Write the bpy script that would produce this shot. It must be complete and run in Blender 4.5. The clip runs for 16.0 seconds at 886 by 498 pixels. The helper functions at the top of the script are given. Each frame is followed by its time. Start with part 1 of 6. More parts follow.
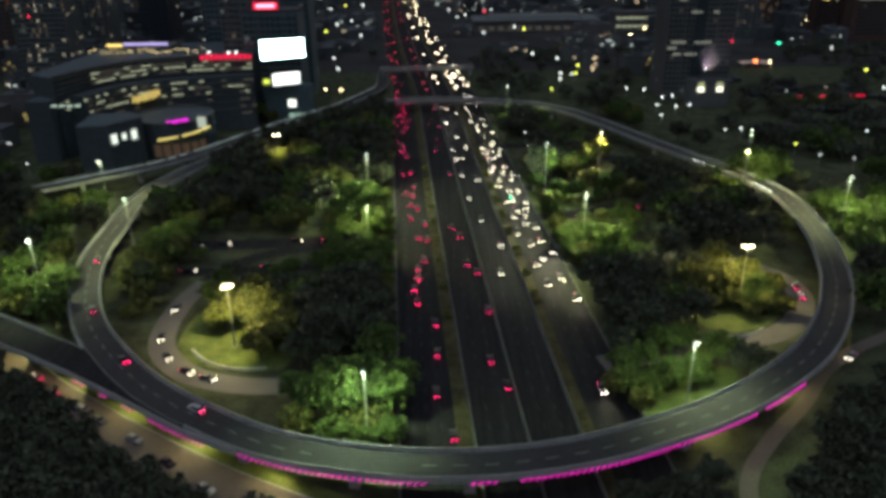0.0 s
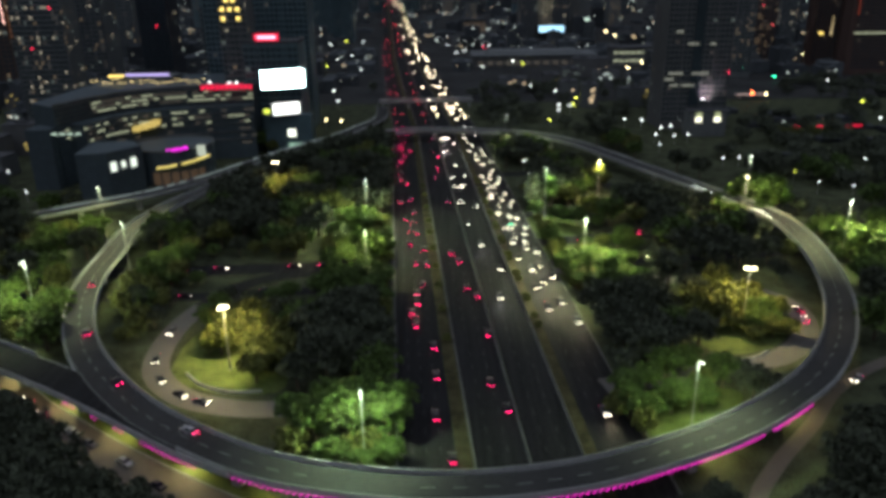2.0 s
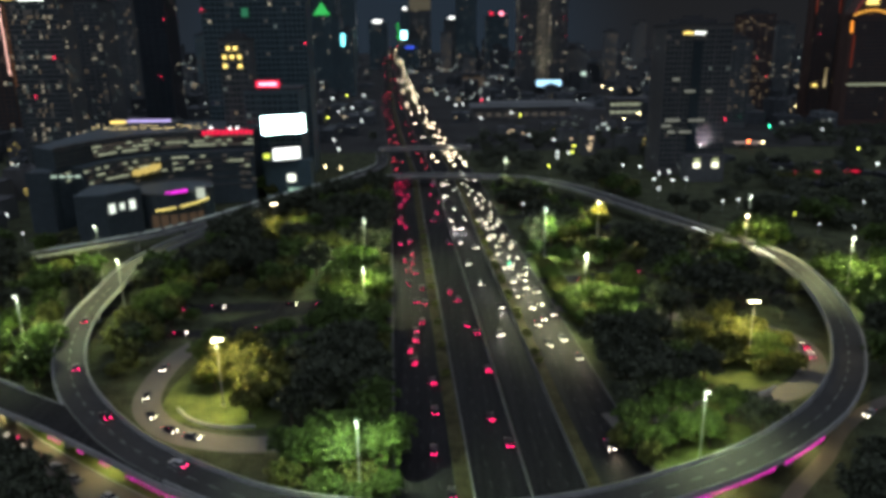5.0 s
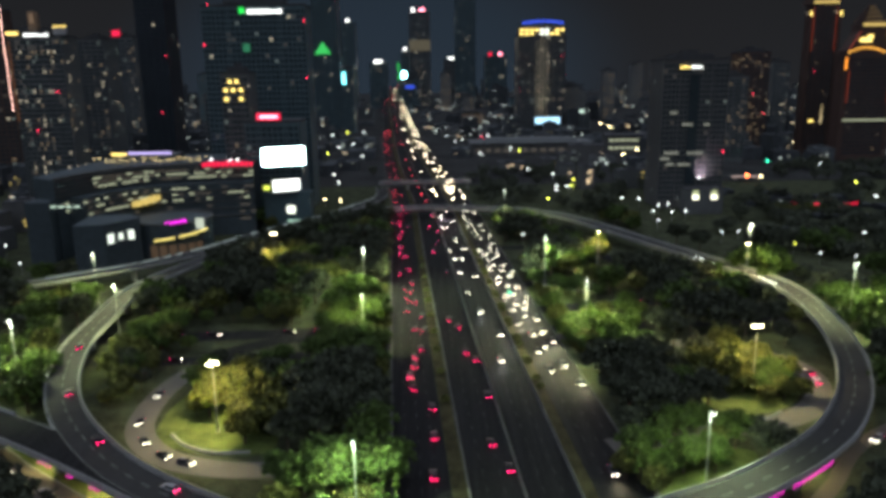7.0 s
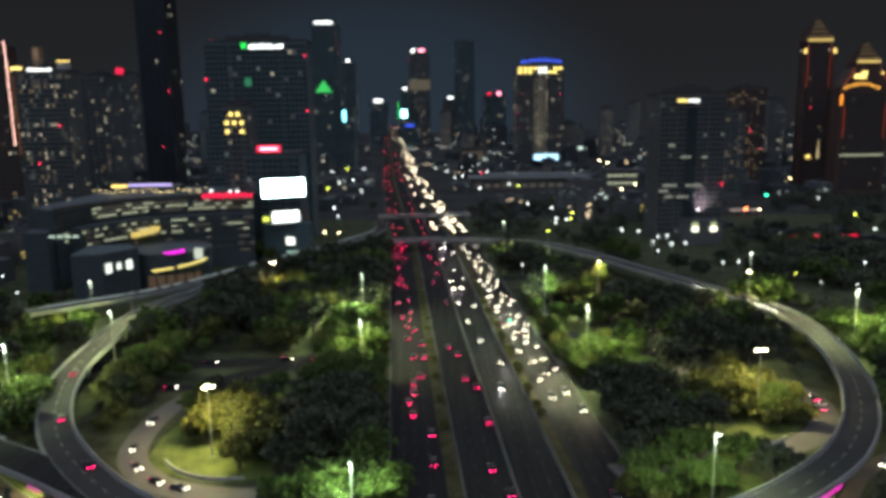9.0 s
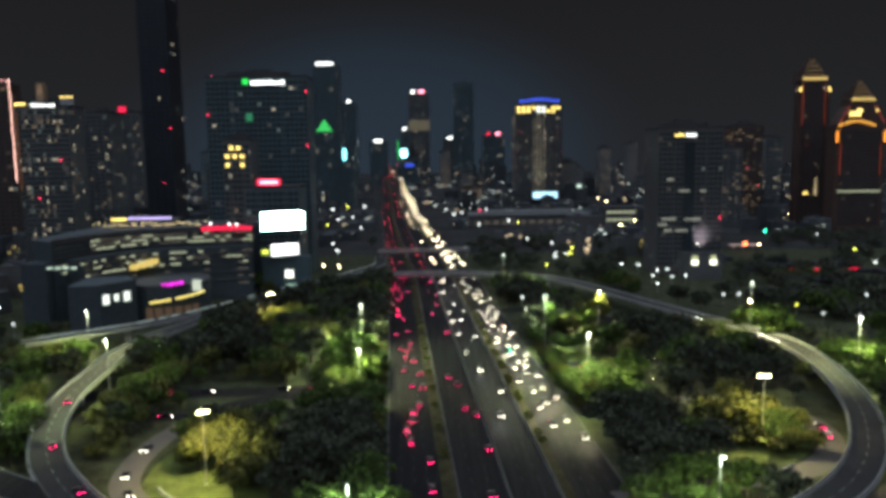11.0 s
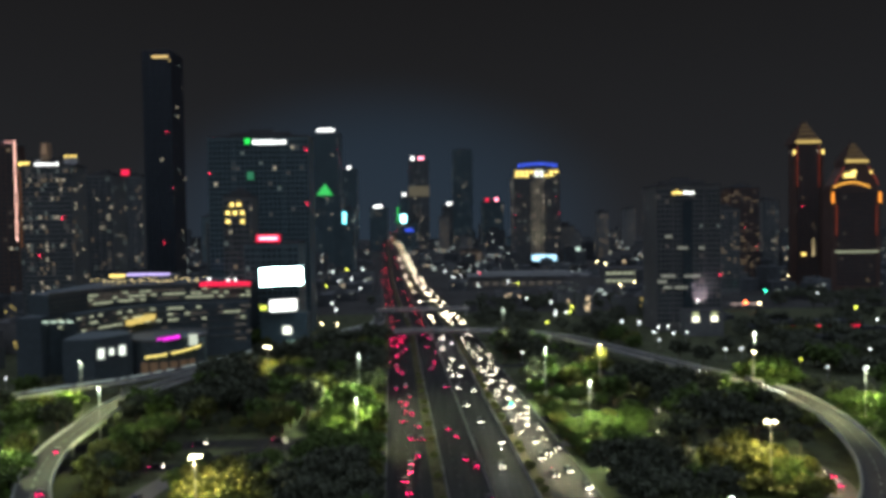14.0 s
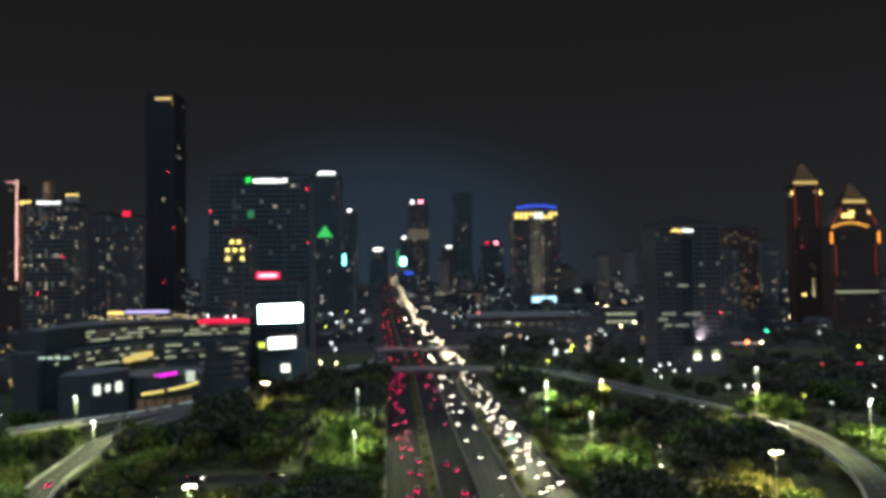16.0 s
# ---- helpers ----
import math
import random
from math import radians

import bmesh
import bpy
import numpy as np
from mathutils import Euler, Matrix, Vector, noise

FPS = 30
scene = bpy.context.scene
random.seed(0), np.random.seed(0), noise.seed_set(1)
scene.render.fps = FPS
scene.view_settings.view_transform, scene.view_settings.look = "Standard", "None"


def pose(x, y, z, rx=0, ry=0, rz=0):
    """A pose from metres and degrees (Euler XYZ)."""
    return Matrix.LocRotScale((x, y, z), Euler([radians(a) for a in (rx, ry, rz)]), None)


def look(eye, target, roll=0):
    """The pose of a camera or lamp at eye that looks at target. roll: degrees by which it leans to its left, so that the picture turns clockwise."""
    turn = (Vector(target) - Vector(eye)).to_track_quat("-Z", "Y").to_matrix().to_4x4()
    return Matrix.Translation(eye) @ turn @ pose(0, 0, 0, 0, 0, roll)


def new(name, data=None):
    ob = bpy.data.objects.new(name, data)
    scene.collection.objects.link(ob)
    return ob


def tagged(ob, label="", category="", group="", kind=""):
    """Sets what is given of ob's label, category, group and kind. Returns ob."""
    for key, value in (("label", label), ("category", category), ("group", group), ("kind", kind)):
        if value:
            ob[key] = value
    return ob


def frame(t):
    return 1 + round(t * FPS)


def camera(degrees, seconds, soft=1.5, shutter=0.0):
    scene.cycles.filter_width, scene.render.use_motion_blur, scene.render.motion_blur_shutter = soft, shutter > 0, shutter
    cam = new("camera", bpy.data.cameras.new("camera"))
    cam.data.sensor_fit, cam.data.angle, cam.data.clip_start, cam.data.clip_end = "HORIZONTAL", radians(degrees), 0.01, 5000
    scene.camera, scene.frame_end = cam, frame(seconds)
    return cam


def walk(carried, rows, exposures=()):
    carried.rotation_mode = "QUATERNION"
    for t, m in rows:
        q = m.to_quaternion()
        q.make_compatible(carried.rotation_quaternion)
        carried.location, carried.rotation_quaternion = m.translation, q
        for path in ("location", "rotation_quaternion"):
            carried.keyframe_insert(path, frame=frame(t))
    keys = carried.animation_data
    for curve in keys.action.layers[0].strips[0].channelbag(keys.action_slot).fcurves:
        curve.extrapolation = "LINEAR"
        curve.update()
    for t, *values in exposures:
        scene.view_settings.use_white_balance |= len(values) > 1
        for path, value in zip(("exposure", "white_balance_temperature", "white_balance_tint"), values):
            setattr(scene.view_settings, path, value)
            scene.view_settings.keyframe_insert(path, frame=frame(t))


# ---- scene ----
cam = camera(62.4, 16.0, soft=4.2)
ROWS = [
    (0.0, 0.02, -0.02, 111.28, 0.007, -23.244, -0.783),
    (0.5, 0.04, 0.08, 110.08, -0.017, -22.556, -0.783),
    (1.0, 0.05, 0.19, 108.87, -0.038, -21.858, -0.782),
    (1.5, 0.07, 0.30, 107.67, -0.058, -21.168, -0.782),
    (2.0, 0.09, 0.42, 106.46, -0.077, -20.441, -0.781),
    (2.5, 0.10, 0.54, 105.25, -0.095, -19.739, -0.781),
    (3.0, 0.12, 0.66, 104.04, -0.111, -18.987, -0.781),
    (3.5, 0.14, 0.78, 102.83, -0.128, -18.258, -0.781),
    (4.0, 0.15, 0.90, 101.61, -0.144, -17.582, -0.781),
    (6.5, 0.22, 1.52, 95.53, -0.224, -13.865, -0.784),
    (7.0, 0.23, 1.64, 94.32, -0.241, -13.119, -0.785),
    (7.5, 0.25, 1.76, 93.10, -0.259, -12.373, -0.786),
    (8.0, 0.26, 1.88, 91.88, -0.277, -11.595, -0.787),
    (8.5, 0.27, 1.99, 90.67, -0.295, -10.877, -0.789),
    (9.0, 0.28, 2.10, 89.45, -0.314, -10.092, -0.790),
    (11.5, 0.33, 2.58, 83.40, -0.416, -6.131, -0.799),
    (12.0, 0.33, 2.66, 82.20, -0.437, -5.286, -0.802),
    (12.5, 0.34, 2.73, 80.99, -0.458, -4.370, -0.804),
    (13.0, 0.35, 2.79, 79.79, -0.478, -3.471, -0.807),
    (13.5, 0.36, 2.85, 78.60, -0.498, -2.586, -0.809),
    (14.0, 0.36, 2.90, 77.40, -0.517, -1.700, -0.812),
    (14.5, 0.37, 2.93, 76.21, -0.535, -0.820, -0.815),
    (15.0, 0.37, 2.96, 75.03, -0.552, 0.046, -0.818),
    (15.5, 0.38, 2.98, 73.84, -0.567, 0.964, -0.821),
    (16.0, 0.38, 2.99, 72.67, -0.581, 1.772, -0.824),
]
walk(cam, [(t, pose(x, y, z, 90 + pitch, 0, yaw) @ pose(0, 0, 0, 0, 0, lean)) for t, x, y, z, yaw, pitch, lean in ROWS],
     [(0.0, 0.32), (2.0, 0.46), (4.0, 0.50), (6.5, 0.66), (9.0, 0.78), (16.0, 0.82)])

# ---------------------------------------------------------------- world and sky glow
world = bpy.data.worlds.new("night_sky")
scene.world = world
world.use_nodes = True
background = world.node_tree.nodes["Background"]
way = world.node_tree.nodes.new("ShaderNodeTexCoord")
split = world.node_tree.nodes.new("ShaderNodeSeparateXYZ")
ramp = world.node_tree.nodes.new("ShaderNodeValToRGB")
ramp.color_ramp.elements[0].color, ramp.color_ramp.elements[0].position = (0.0145, 0.0152, 0.0172, 1), 0.0
ramp.color_ramp.elements[1].color, ramp.color_ramp.elements[1].position = (0.0089, 0.0087, 0.0092, 1), 0.30
world.node_tree.links.new(way.outputs["Generated"], split.inputs[0])
world.node_tree.links.new(split.outputs["Z"], ramp.inputs[0])
# bluish haze of the screens, painted into the sky over the avenue's far end
toward = world.node_tree.nodes.new("ShaderNodeVectorMath")
toward.operation, toward.inputs[1].default_value = "DOT_PRODUCT", (-0.072, 0.9974, 0.0)
lobe = world.node_tree.nodes.new("ShaderNodeMapRange")
lobe.interpolation_type = "SMOOTHERSTEP"
lobe.inputs["From Min"].default_value, lobe.inputs["From Max"].default_value = 0.93, 1.0
tinted = world.node_tree.nodes.new("ShaderNodeMix")
tinted.data_type, tinted.blend_type = "RGBA", "ADD"
tinted.inputs["B"].default_value = (0.0035, 0.0120, 0.0225, 1)
squash = world.node_tree.nodes.new("ShaderNodeVectorMath")
squash.operation, squash.inputs[1].default_value = "MULTIPLY", (1, 1, 1.7)
level = world.node_tree.nodes.new("ShaderNodeVectorMath")
level.operation = "NORMALIZE"
world.node_tree.links.new(way.outputs["Generated"], squash.inputs[0])
world.node_tree.links.new(squash.outputs[0], level.inputs[0])
world.node_tree.links.new(level.outputs[0], toward.inputs[0])
world.node_tree.links.new(toward.outputs["Value"], lobe.inputs["Value"])
world.node_tree.links.new(lobe.outputs[0], tinted.inputs["Factor"])
world.node_tree.links.new(ramp.outputs[0], tinted.inputs["A"])
world.node_tree.links.new(tinted.outputs["Result"], background.inputs["Color"])
background.inputs["Strength"].default_value = 0.72
glow = new("sky_glow", bpy.data.lights.new("sky_glow", "SUN"))
glow.data.energy, glow.data.angle, glow.data.color = 1.42, radians(120), (0.565, 0.64, 0.82)
glow.matrix_world = look((0, 0, 300), (20, 60, 0))


# ---------------------------------------------------------------- materials
def material(name, colour, rough=0.7, metal=0.0, scale=0.5, spread=0.35, bump=0.3, fine=6.0, spec=0.4, random_tint=0.0, island=0.0, streak=False):
    """A surface with stains at two sizes and a fine relief, in object-independent metres."""
    m = bpy.data.materials.new(name)
    m.use_nodes = True
    n, l = m.node_tree.nodes, m.node_tree.links
    shader = n["Principled BSDF"]
    shader.inputs["Roughness"].default_value = rough
    shader.inputs["Metallic"].default_value = metal
    shader.inputs["Specular IOR Level"].default_value = spec
    geo = n.new("ShaderNodeNewGeometry")
    big, small = n.new("ShaderNodeTexNoise"), n.new("ShaderNodeTexNoise")
    big.inputs["Scale"].default_value, small.inputs["Scale"].default_value = scale * 0.15, scale * fine * 0.3
    big.inputs["Detail"].default_value, small.inputs["Detail"].default_value = 4, 3
    for node in (big, small):
        l.new(geo.outputs["Position"], node.inputs["Vector"])
    if streak:      # wheel tracks and oil along the way of the main road
        stretch = n.new("ShaderNodeVectorMath")
        stretch.operation, stretch.inputs[1].default_value = "MULTIPLY", (5.5, 0.22, 5.5)
        l.new(geo.outputs["Position"], stretch.inputs[0])
        l.new(stretch.outputs[0], big.inputs["Vector"])
    mix = n.new("ShaderNodeMath")
    mix.operation = "MULTIPLY_ADD"
    l.new(small.outputs["Fac"], mix.inputs[0])
    mix.inputs[1].default_value = 0.5
    half = n.new("ShaderNodeMath")
    half.operation = "MULTIPLY"
    half.inputs[1].default_value = 0.5
    l.new(big.outputs["Fac"], half.inputs[0])
    l.new(half.outputs[0], mix.inputs[2])
    ramp = n.new("ShaderNodeMapRange")
    ramp.inputs["From Min"].default_value, ramp.inputs["From Max"].default_value = 0.3, 0.7
    ramp.inputs["To Min"].default_value, ramp.inputs["To Max"].default_value = 1 - spread, 1 + spread
    l.new(mix.outputs[0], ramp.inputs["Value"])
    value = ramp.outputs[0]
    if random_tint or island:
        source = n.new("ShaderNodeObjectInfo").outputs["Random"] if random_tint else geo.outputs["Random Per Island"]
        vary = n.new("ShaderNodeMapRange")
        amount = random_tint or island
        vary.inputs["To Min"].default_value, vary.inputs["To Max"].default_value = 1 - amount, 1 + amount
        l.new(source, vary.inputs["Value"])
        both = n.new("ShaderNodeMath")
        both.operation = "MULTIPLY"
        l.new(value, both.inputs[0])
        l.new(vary.outputs[0], both.inputs[1])
        value = both.outputs[0]
    tint = n.new("ShaderNodeMix")
    tint.data_type, tint.blend_type = "RGBA", "MULTIPLY"
    tint.inputs["Factor"].default_value = 1
    tint.inputs["A"].default_value = (*colour, 1)
    grey = n.new("ShaderNodeCombineColor")
    for k in ("Red", "Green", "Blue"):
        l.new(value, grey.inputs[k])
    l.new(grey.outputs[0], tint.inputs["B"])
    l.new(tint.outputs["Result"], shader.inputs["Base Color"])
    if bump:
        relief = n.new("ShaderNodeBump")
        relief.inputs["Strength"].default_value, relief.inputs["Distance"].default_value = bump, 0.05
        l.new(small.outputs["Fac"], relief.inputs["Height"])
        l.new(relief.outputs[0], shader.inputs["Normal"])
    return m


def lamp_material(name, colour, strength):
    """A surface that gives off light."""
    m = bpy.data.materials.new(name)
    m.use_nodes = True
    shader = m.node_tree.nodes["Principled BSDF"]
    shader.inputs["Base Color"].default_value = (0.05, 0.05, 0.05, 1)
    shader.inputs["Emission Color"].default_value = (*colour, 1)
    shader.inputs["Emission Strength"].default_value = strength
    return m


GROUND = material("dry_grass_and_soil", (0.046, 0.052, 0.027), 0.95, scale=0.9, spread=0.95, bump=0.5, spec=0.1)
MEDIAN = material("dry_median_grass", (0.046, 0.041, 0.019), 0.95, scale=1.5, spread=0.9, bump=0.6, spec=0.1)
SOIL = material("dusty_planting_soil", (0.030, 0.028, 0.020), 0.95, scale=0.9, spread=0.6, bump=0.6, spec=0.1)
GRASS = material("mown_grass", (0.080, 0.100, 0.028), 0.95, scale=1.2, spread=0.85, bump=0.6, spec=0.1)
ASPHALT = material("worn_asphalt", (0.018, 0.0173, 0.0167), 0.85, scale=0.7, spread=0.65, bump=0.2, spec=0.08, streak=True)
DECK = material("deck_asphalt", (0.039, 0.038, 0.035), 0.85, scale=0.6, spread=0.28, bump=0.15, spec=0.1)
PAVING = material("paving_concrete", (0.10, 0.083, 0.062), 0.85, scale=0.8, spread=0.3)
GRIMY = material("grimy_concrete", (0.26, 0.26, 0.245), 0.88, scale=0.5, spread=0.45)
BARRIER_GREY = material("sooty_concrete", (0.12, 0.117, 0.105), 0.9, scale=0.7, spread=0.45)
CONCRETE = material("stained_concrete", (0.26, 0.26, 0.24), 0.85, scale=0.7, spread=0.35)
PAINT = material("road_paint", (0.22, 0.22, 0.20), 0.7, scale=2.0, spread=0.3, bump=0.1)
BARK = material("bark", (0.10, 0.075, 0.05), 0.95, scale=3, spread=0.4)
LEAVES = [material("leaf_green", (0.060, 0.094, 0.020), 0.7, scale=2, spread=0.35, bump=0, island=0.6, spec=0.25),
          material("leaf_olive", (0.086, 0.094, 0.022), 0.7, scale=2, spread=0.35, bump=0, island=0.6, spec=0.25),
          material("leaf_dark", (0.050, 0.058, 0.034), 0.7, scale=2, spread=0.35, bump=0, island=0.6, spec=0.25)]
POLE = material("dull_grey_pole_paint", (0.21, 0.21, 0.20), 0.6, scale=3, spread=0.2, bump=0.05)
STEEL = material("galvanised_steel", (0.42, 0.42, 0.42), 0.45, metal=0.7, scale=3, spread=0.15, bump=0.05)
FACADE_DARK = material("dark_curtain_wall", (0.072, 0.110, 0.118), 0.35, scale=0.12, spread=0.25, bump=0.0, spec=0.5)
FACADE_GREY = material("grey_render", (0.105, 0.110, 0.105), 0.8, scale=0.2, spread=0.25, bump=0.1)
FACADE_MALL = material("dark_metal_cladding", (0.048, 0.064, 0.068), 0.6, scale=0.2, spread=0.3, bump=0.1)
FACADE_PALE = material("pale_render", (0.090, 0.088, 0.082), 0.8, scale=0.2, spread=0.25, bump=0.1)
FACADE_BROWN = material("brown_stone", (0.070, 0.040, 0.030), 0.7, scale=0.2, spread=0.25, bump=0.1)
FACADE_BLACK = material("near_black_glass", (0.022, 0.025, 0.032), 0.3, scale=0.12, spread=0.25, bump=0.0, spec=0.5)
GLASS_DARK = material("unlit_window_glass", (0.034, 0.046, 0.050), 0.12, scale=0.3, spread=0.3, bump=0.0, spec=0.6)
CITY_PAVING = material("dark_city_paving", (0.030, 0.030, 0.028), 0.9, scale=0.12, spread=0.7, spec=0.1)
ROOFING = material("bitumen_roof", (0.055, 0.055, 0.055), 0.9, scale=0.3, spread=0.3)
TYRE = material("tyre_rubber", (0.02, 0.02, 0.02), 0.9, scale=4, spread=0.2)
CAR_PAINTS = [material(n, c, 0.35, metal=0.1, scale=1, spread=0.06, bump=0, spec=0.3) for n, c in (
    ("silver_paint", (0.10, 0.10, 0.105)), ("black_paint", (0.02, 0.02, 0.022)), ("white_paint", (0.34, 0.34, 0.33)), ("grey_paint", (0.045, 0.046, 0.048)))]
CAR_GLASS = material("car_glass", (0.012, 0.014, 0.016), 0.08, scale=1, spread=0.1, bump=0, spec=0.2)

HEAD = lamp_material("headlight_beam", (1.0, 0.90, 0.70), 12)
DIPPED = lamp_material("dipped_headlight", (1.0, 0.92, 0.75), 0.5)
TAIL = lamp_material("tail_light", (1.0, 0.008, 0.13), 12.5)
HEAD_FAR = lamp_material("distant_headlight", (1.0, 0.84, 0.55), 20)
TAIL_FAR = lamp_material("distant_tail_light", (1.0, 0.05, 0.09), 3.0)
NEON = lamp_material("magenta_neon", (0.85, 0.01, 0.50), 1.5)
LAMP_COOL = lamp_material("cool_lamp", (0.86, 1.0, 0.78), 9)
LAMP_WARM = lamp_material("warm_lamp", (1.0, 0.9, 0.5), 16)
TUBE = lamp_material("light_tube", (0.80, 1.0, 0.74), 1.7)
TUBE_DIM = lamp_material("dim_light_tube", (0.80, 1.0, 0.72), 0.3)
SCREEN = lamp_material("bright_screen", (0.62, 1.0, 0.97), 14.0)
SIGN_WHITE = lamp_material("white_sign", (0.95, 1.0, 0.97), 1.9)
SIGN_RED = lamp_material("red_sign", (1.0, 0.01, 0.07), 0.8)
SIGN_PINK = lamp_material("pink_sign", (1.0, 0.25, 0.35), 3.0)
SIGN_GOLD = lamp_material("gold_sign", (1.0, 0.72, 0.18), 1.5)
SIGN_GREEN = lamp_material("green_sign", (0.02, 0.9, 0.1), 0.8)
SIGN_BLUE = lamp_material("blue_sign", (0.04, 0.10, 0.9), 0.9)
SIGN_CYAN = lamp_material("cyan_sign", (0.2, 0.9, 1.0), 3.0)
SIGN_MAGENTA = lamp_material("magenta_sign", (0.8, 0.02, 0.7), 1.3)
ORANGE = lamp_material("orange_uplight", (1.0, 0.32, 0.03), 1.2)
WIN_WARM = lamp_material("warm_window", (1.0, 0.72, 0.40), 0.14)
WIN_COOL = lamp_material("cool_window", (0.80, 1.0, 0.88), 0.10)
WIN_DIM = lamp_material("dim_window", (1.0, 0.85, 0.65), 0.045)
WIN_SPARK = lamp_material("clear_window", (1.0, 0.88, 0.62), 0.42)
WIN_MALL = lamp_material("mall_window", (0.92, 1.0, 0.66), 0.30)
WIN_GOLD = lamp_material("gold_window", (1.0, 0.75, 0.2), 0.45)
WIN_BRIGHT = lamp_material("bright_window", (0.93, 1.0, 0.85), 1.4)
SPOT_WHITE = lamp_material("white_floodlight", (0.9, 1.0, 0.95), 3.2)
SPOT_WARM = lamp_material("warm_floodlight", (1.0, 0.8, 0.4), 10)
SPOT_RED = lamp_material("red_beacon", (1.0, 0.02, 0.08), 3.6)
SPOT_GREEN = lamp_material("green_light", (0.05, 1.0, 0.5), 6)
SPOT_YELLOW = lamp_material("yellow_light", (0.9, 1.0, 0.1), 4)


# ---------------------------------------------------------------- small mesh helpers
class Shape:
    """Vertices and faces, gathered piece by piece into one mesh."""

    def __init__(self):
        self.v, self.f = [], []

    def box(self, x0, x1, y0, y1, z0, z1, m=None, taper=0.0):
        b = len(self.v)
        t = taper
        pts = [(x0, y0, z0), (x1, y0, z0), (x1, y1, z0), (x0, y1, z0), (x0 + t, y0 + t, z1), (x1 - t, y0 + t, z1), (x1 - t, y1 - t, z1), (x0 + t, y1 - t, z1)]
        self.v += [tuple(m @ Vector(p)) for p in pts] if m else pts
        self.f += [tuple(b + i for i in q) for q in ((3, 2, 1, 0), (4, 5, 6, 7), (0, 1, 5, 4), (1, 2, 6, 5), (2, 3, 7, 6), (3, 0, 4, 7))]
        return self

    def tube(self, a, b, r0, r1, sides=8, caps=True):
        a, b = Vector(a), Vector(b)
        q = (b - a).to_track_quat("Z", "Y")
        s = len(self.v)
        for p, r in ((a, r0), (b, r1)):
            for k in range(sides):
                w = 2 * math.pi * k / sides
                self.v.append(tuple(p + q @ Vector((r * math.cos(w), r * math.sin(w), 0))))
        for k in range(sides):
            j = (k + 1) % sides
            self.f.append((s + k, s + j, s + sides + j, s + sides + k))
        if caps:
            self.f += [tuple(s + k for k in reversed(range(sides))), tuple(s + sides + k for k in range(sides))]
        return self

    def prism(self, outline, z0, z1):
        """An upright block over a plan outline, anticlockwise."""
        s, n = len(self.v), len(outline)
        self.v += [(x, y, z0) for x, y in outline] + [(x, y, z1) for x, y in outline]
        self.f += [(s + k, s + (k + 1) % n, s + n + (k + 1) % n, s + n + k) for k in range(n)]
        self.f += [tuple(s + k for k in reversed(range(n))), tuple(s + n + k for k in range(n))]
        return self

    def sweep(self, line, section, closed=False):
        """A section of (across, up) points carried along a plan line of (x, y, z); across counts to the left of the way."""
        s, n, k = len(self.v), len(line), len(section)
        for i, p in enumerate(line):
            a, b = (line[i - 1] if i or closed else p), (line[(i + 1) % n] if i + 1 < n or closed else p)
            d = Vector((b[0] - a[0], b[1] - a[1], 0)).normalized()
            for u, w in section:
                self.v.append((p[0] - d.y * u, p[1] + d.x * u, p[2] + w))
        for i in range(n if closed else n - 1):
            j = (i + 1) % n
            for c in range(k):
                e = (c + 1) % k
                self.f.append((s + i * k + c, s + i * k + e, s + j * k + e, s + j * k + c))
        if not closed:
            self.f += [tuple(s + c for c in range(k)), tuple(s + (n - 1) * k + c for c in reversed(range(k)))]
        return self

    def data(self, name, mat):
        me = bpy.data.meshes.new(name)
        me.from_pydata(self.v, [], self.f)
        me.materials.append(mat)
        return me


def part(name, shape, mat, parent=None, label="", at=None):
    """One mesh object, from a Shape or from finished mesh data, under a thing."""
    ob = new(name, shape.data(name, mat) if isinstance(shape, Shape) else shape)
    if parent:
        ob.parent = parent
    if at is not None:
        ob.matrix_basis = at
    if label:
        tagged(ob, label)
    return ob


def thing(name, label, category, at=None, group="", kind=""):
    ob = tagged(new(name), label, category, group, kind)
    if at is not None:
        ob.matrix_basis = at
    return ob


def smooth(points, steps=8, closed=False):
    """A Catmull-Rom line through plan points."""
    pts = [Vector((*p, 0)) if len(p) == 2 else Vector(p) for p in points]
    n, out = len(pts), []
    for i in range(n if closed else n - 1):
        a, b, c, d = (pts[(i + k) % n] if closed else pts[min(max(i + k, 0), n - 1)] for k in (-1, 0, 1, 2))
        for s in range(steps):
            t = s / steps
            out.append(0.5 * (2 * b + (c - a) * t + (2 * a - 5 * b + 4 * c - d) * t * t + (3 * b - a - 3 * c + d) * t ** 3))
    if not closed:
        out.append(pts[-1])
    return [tuple(p) for p in out]


def raised(line, z):
    return [(p[0], p[1], z) for p in line]


rng = random.Random(7)

# ---------------------------------------------------------------- the ground
part("ground", Shape().box(-6000, 6000, -1500, 6000, -1.0, 0.0), GROUND)
tagged(bpy.data.objects["ground"], "dark grass and soil round the interchange", "ground", kind="structure")


def axis(y):
    """The middle of the main road at the distance y."""
    return float(np.interp(y, (-400, 0, 120, 220, 300, 380, 460, 540, 660, 790, 1058, 1500, 2150, 3200), (53, 29, 21.6, 15.5, 10.4, 5.6, 1.0, -3.2, -14.2, -26.5, -48, -79, -125, -198)))


MAIN_Y = [-400, -200, 0, 60, 120, 160, 200, 240, 280, 320, 360, 400, 440, 480, 520, 560, 600, 660, 720, 790, 900, 1058, 1250, 1500, 1800, 2150, 2600, 3200]


def climb(y):
    """The main road lies level and rises slowly far away."""
    return float(np.interp(y, (0, 1200, 2000, 3200), (0, 0, 13, 58)))


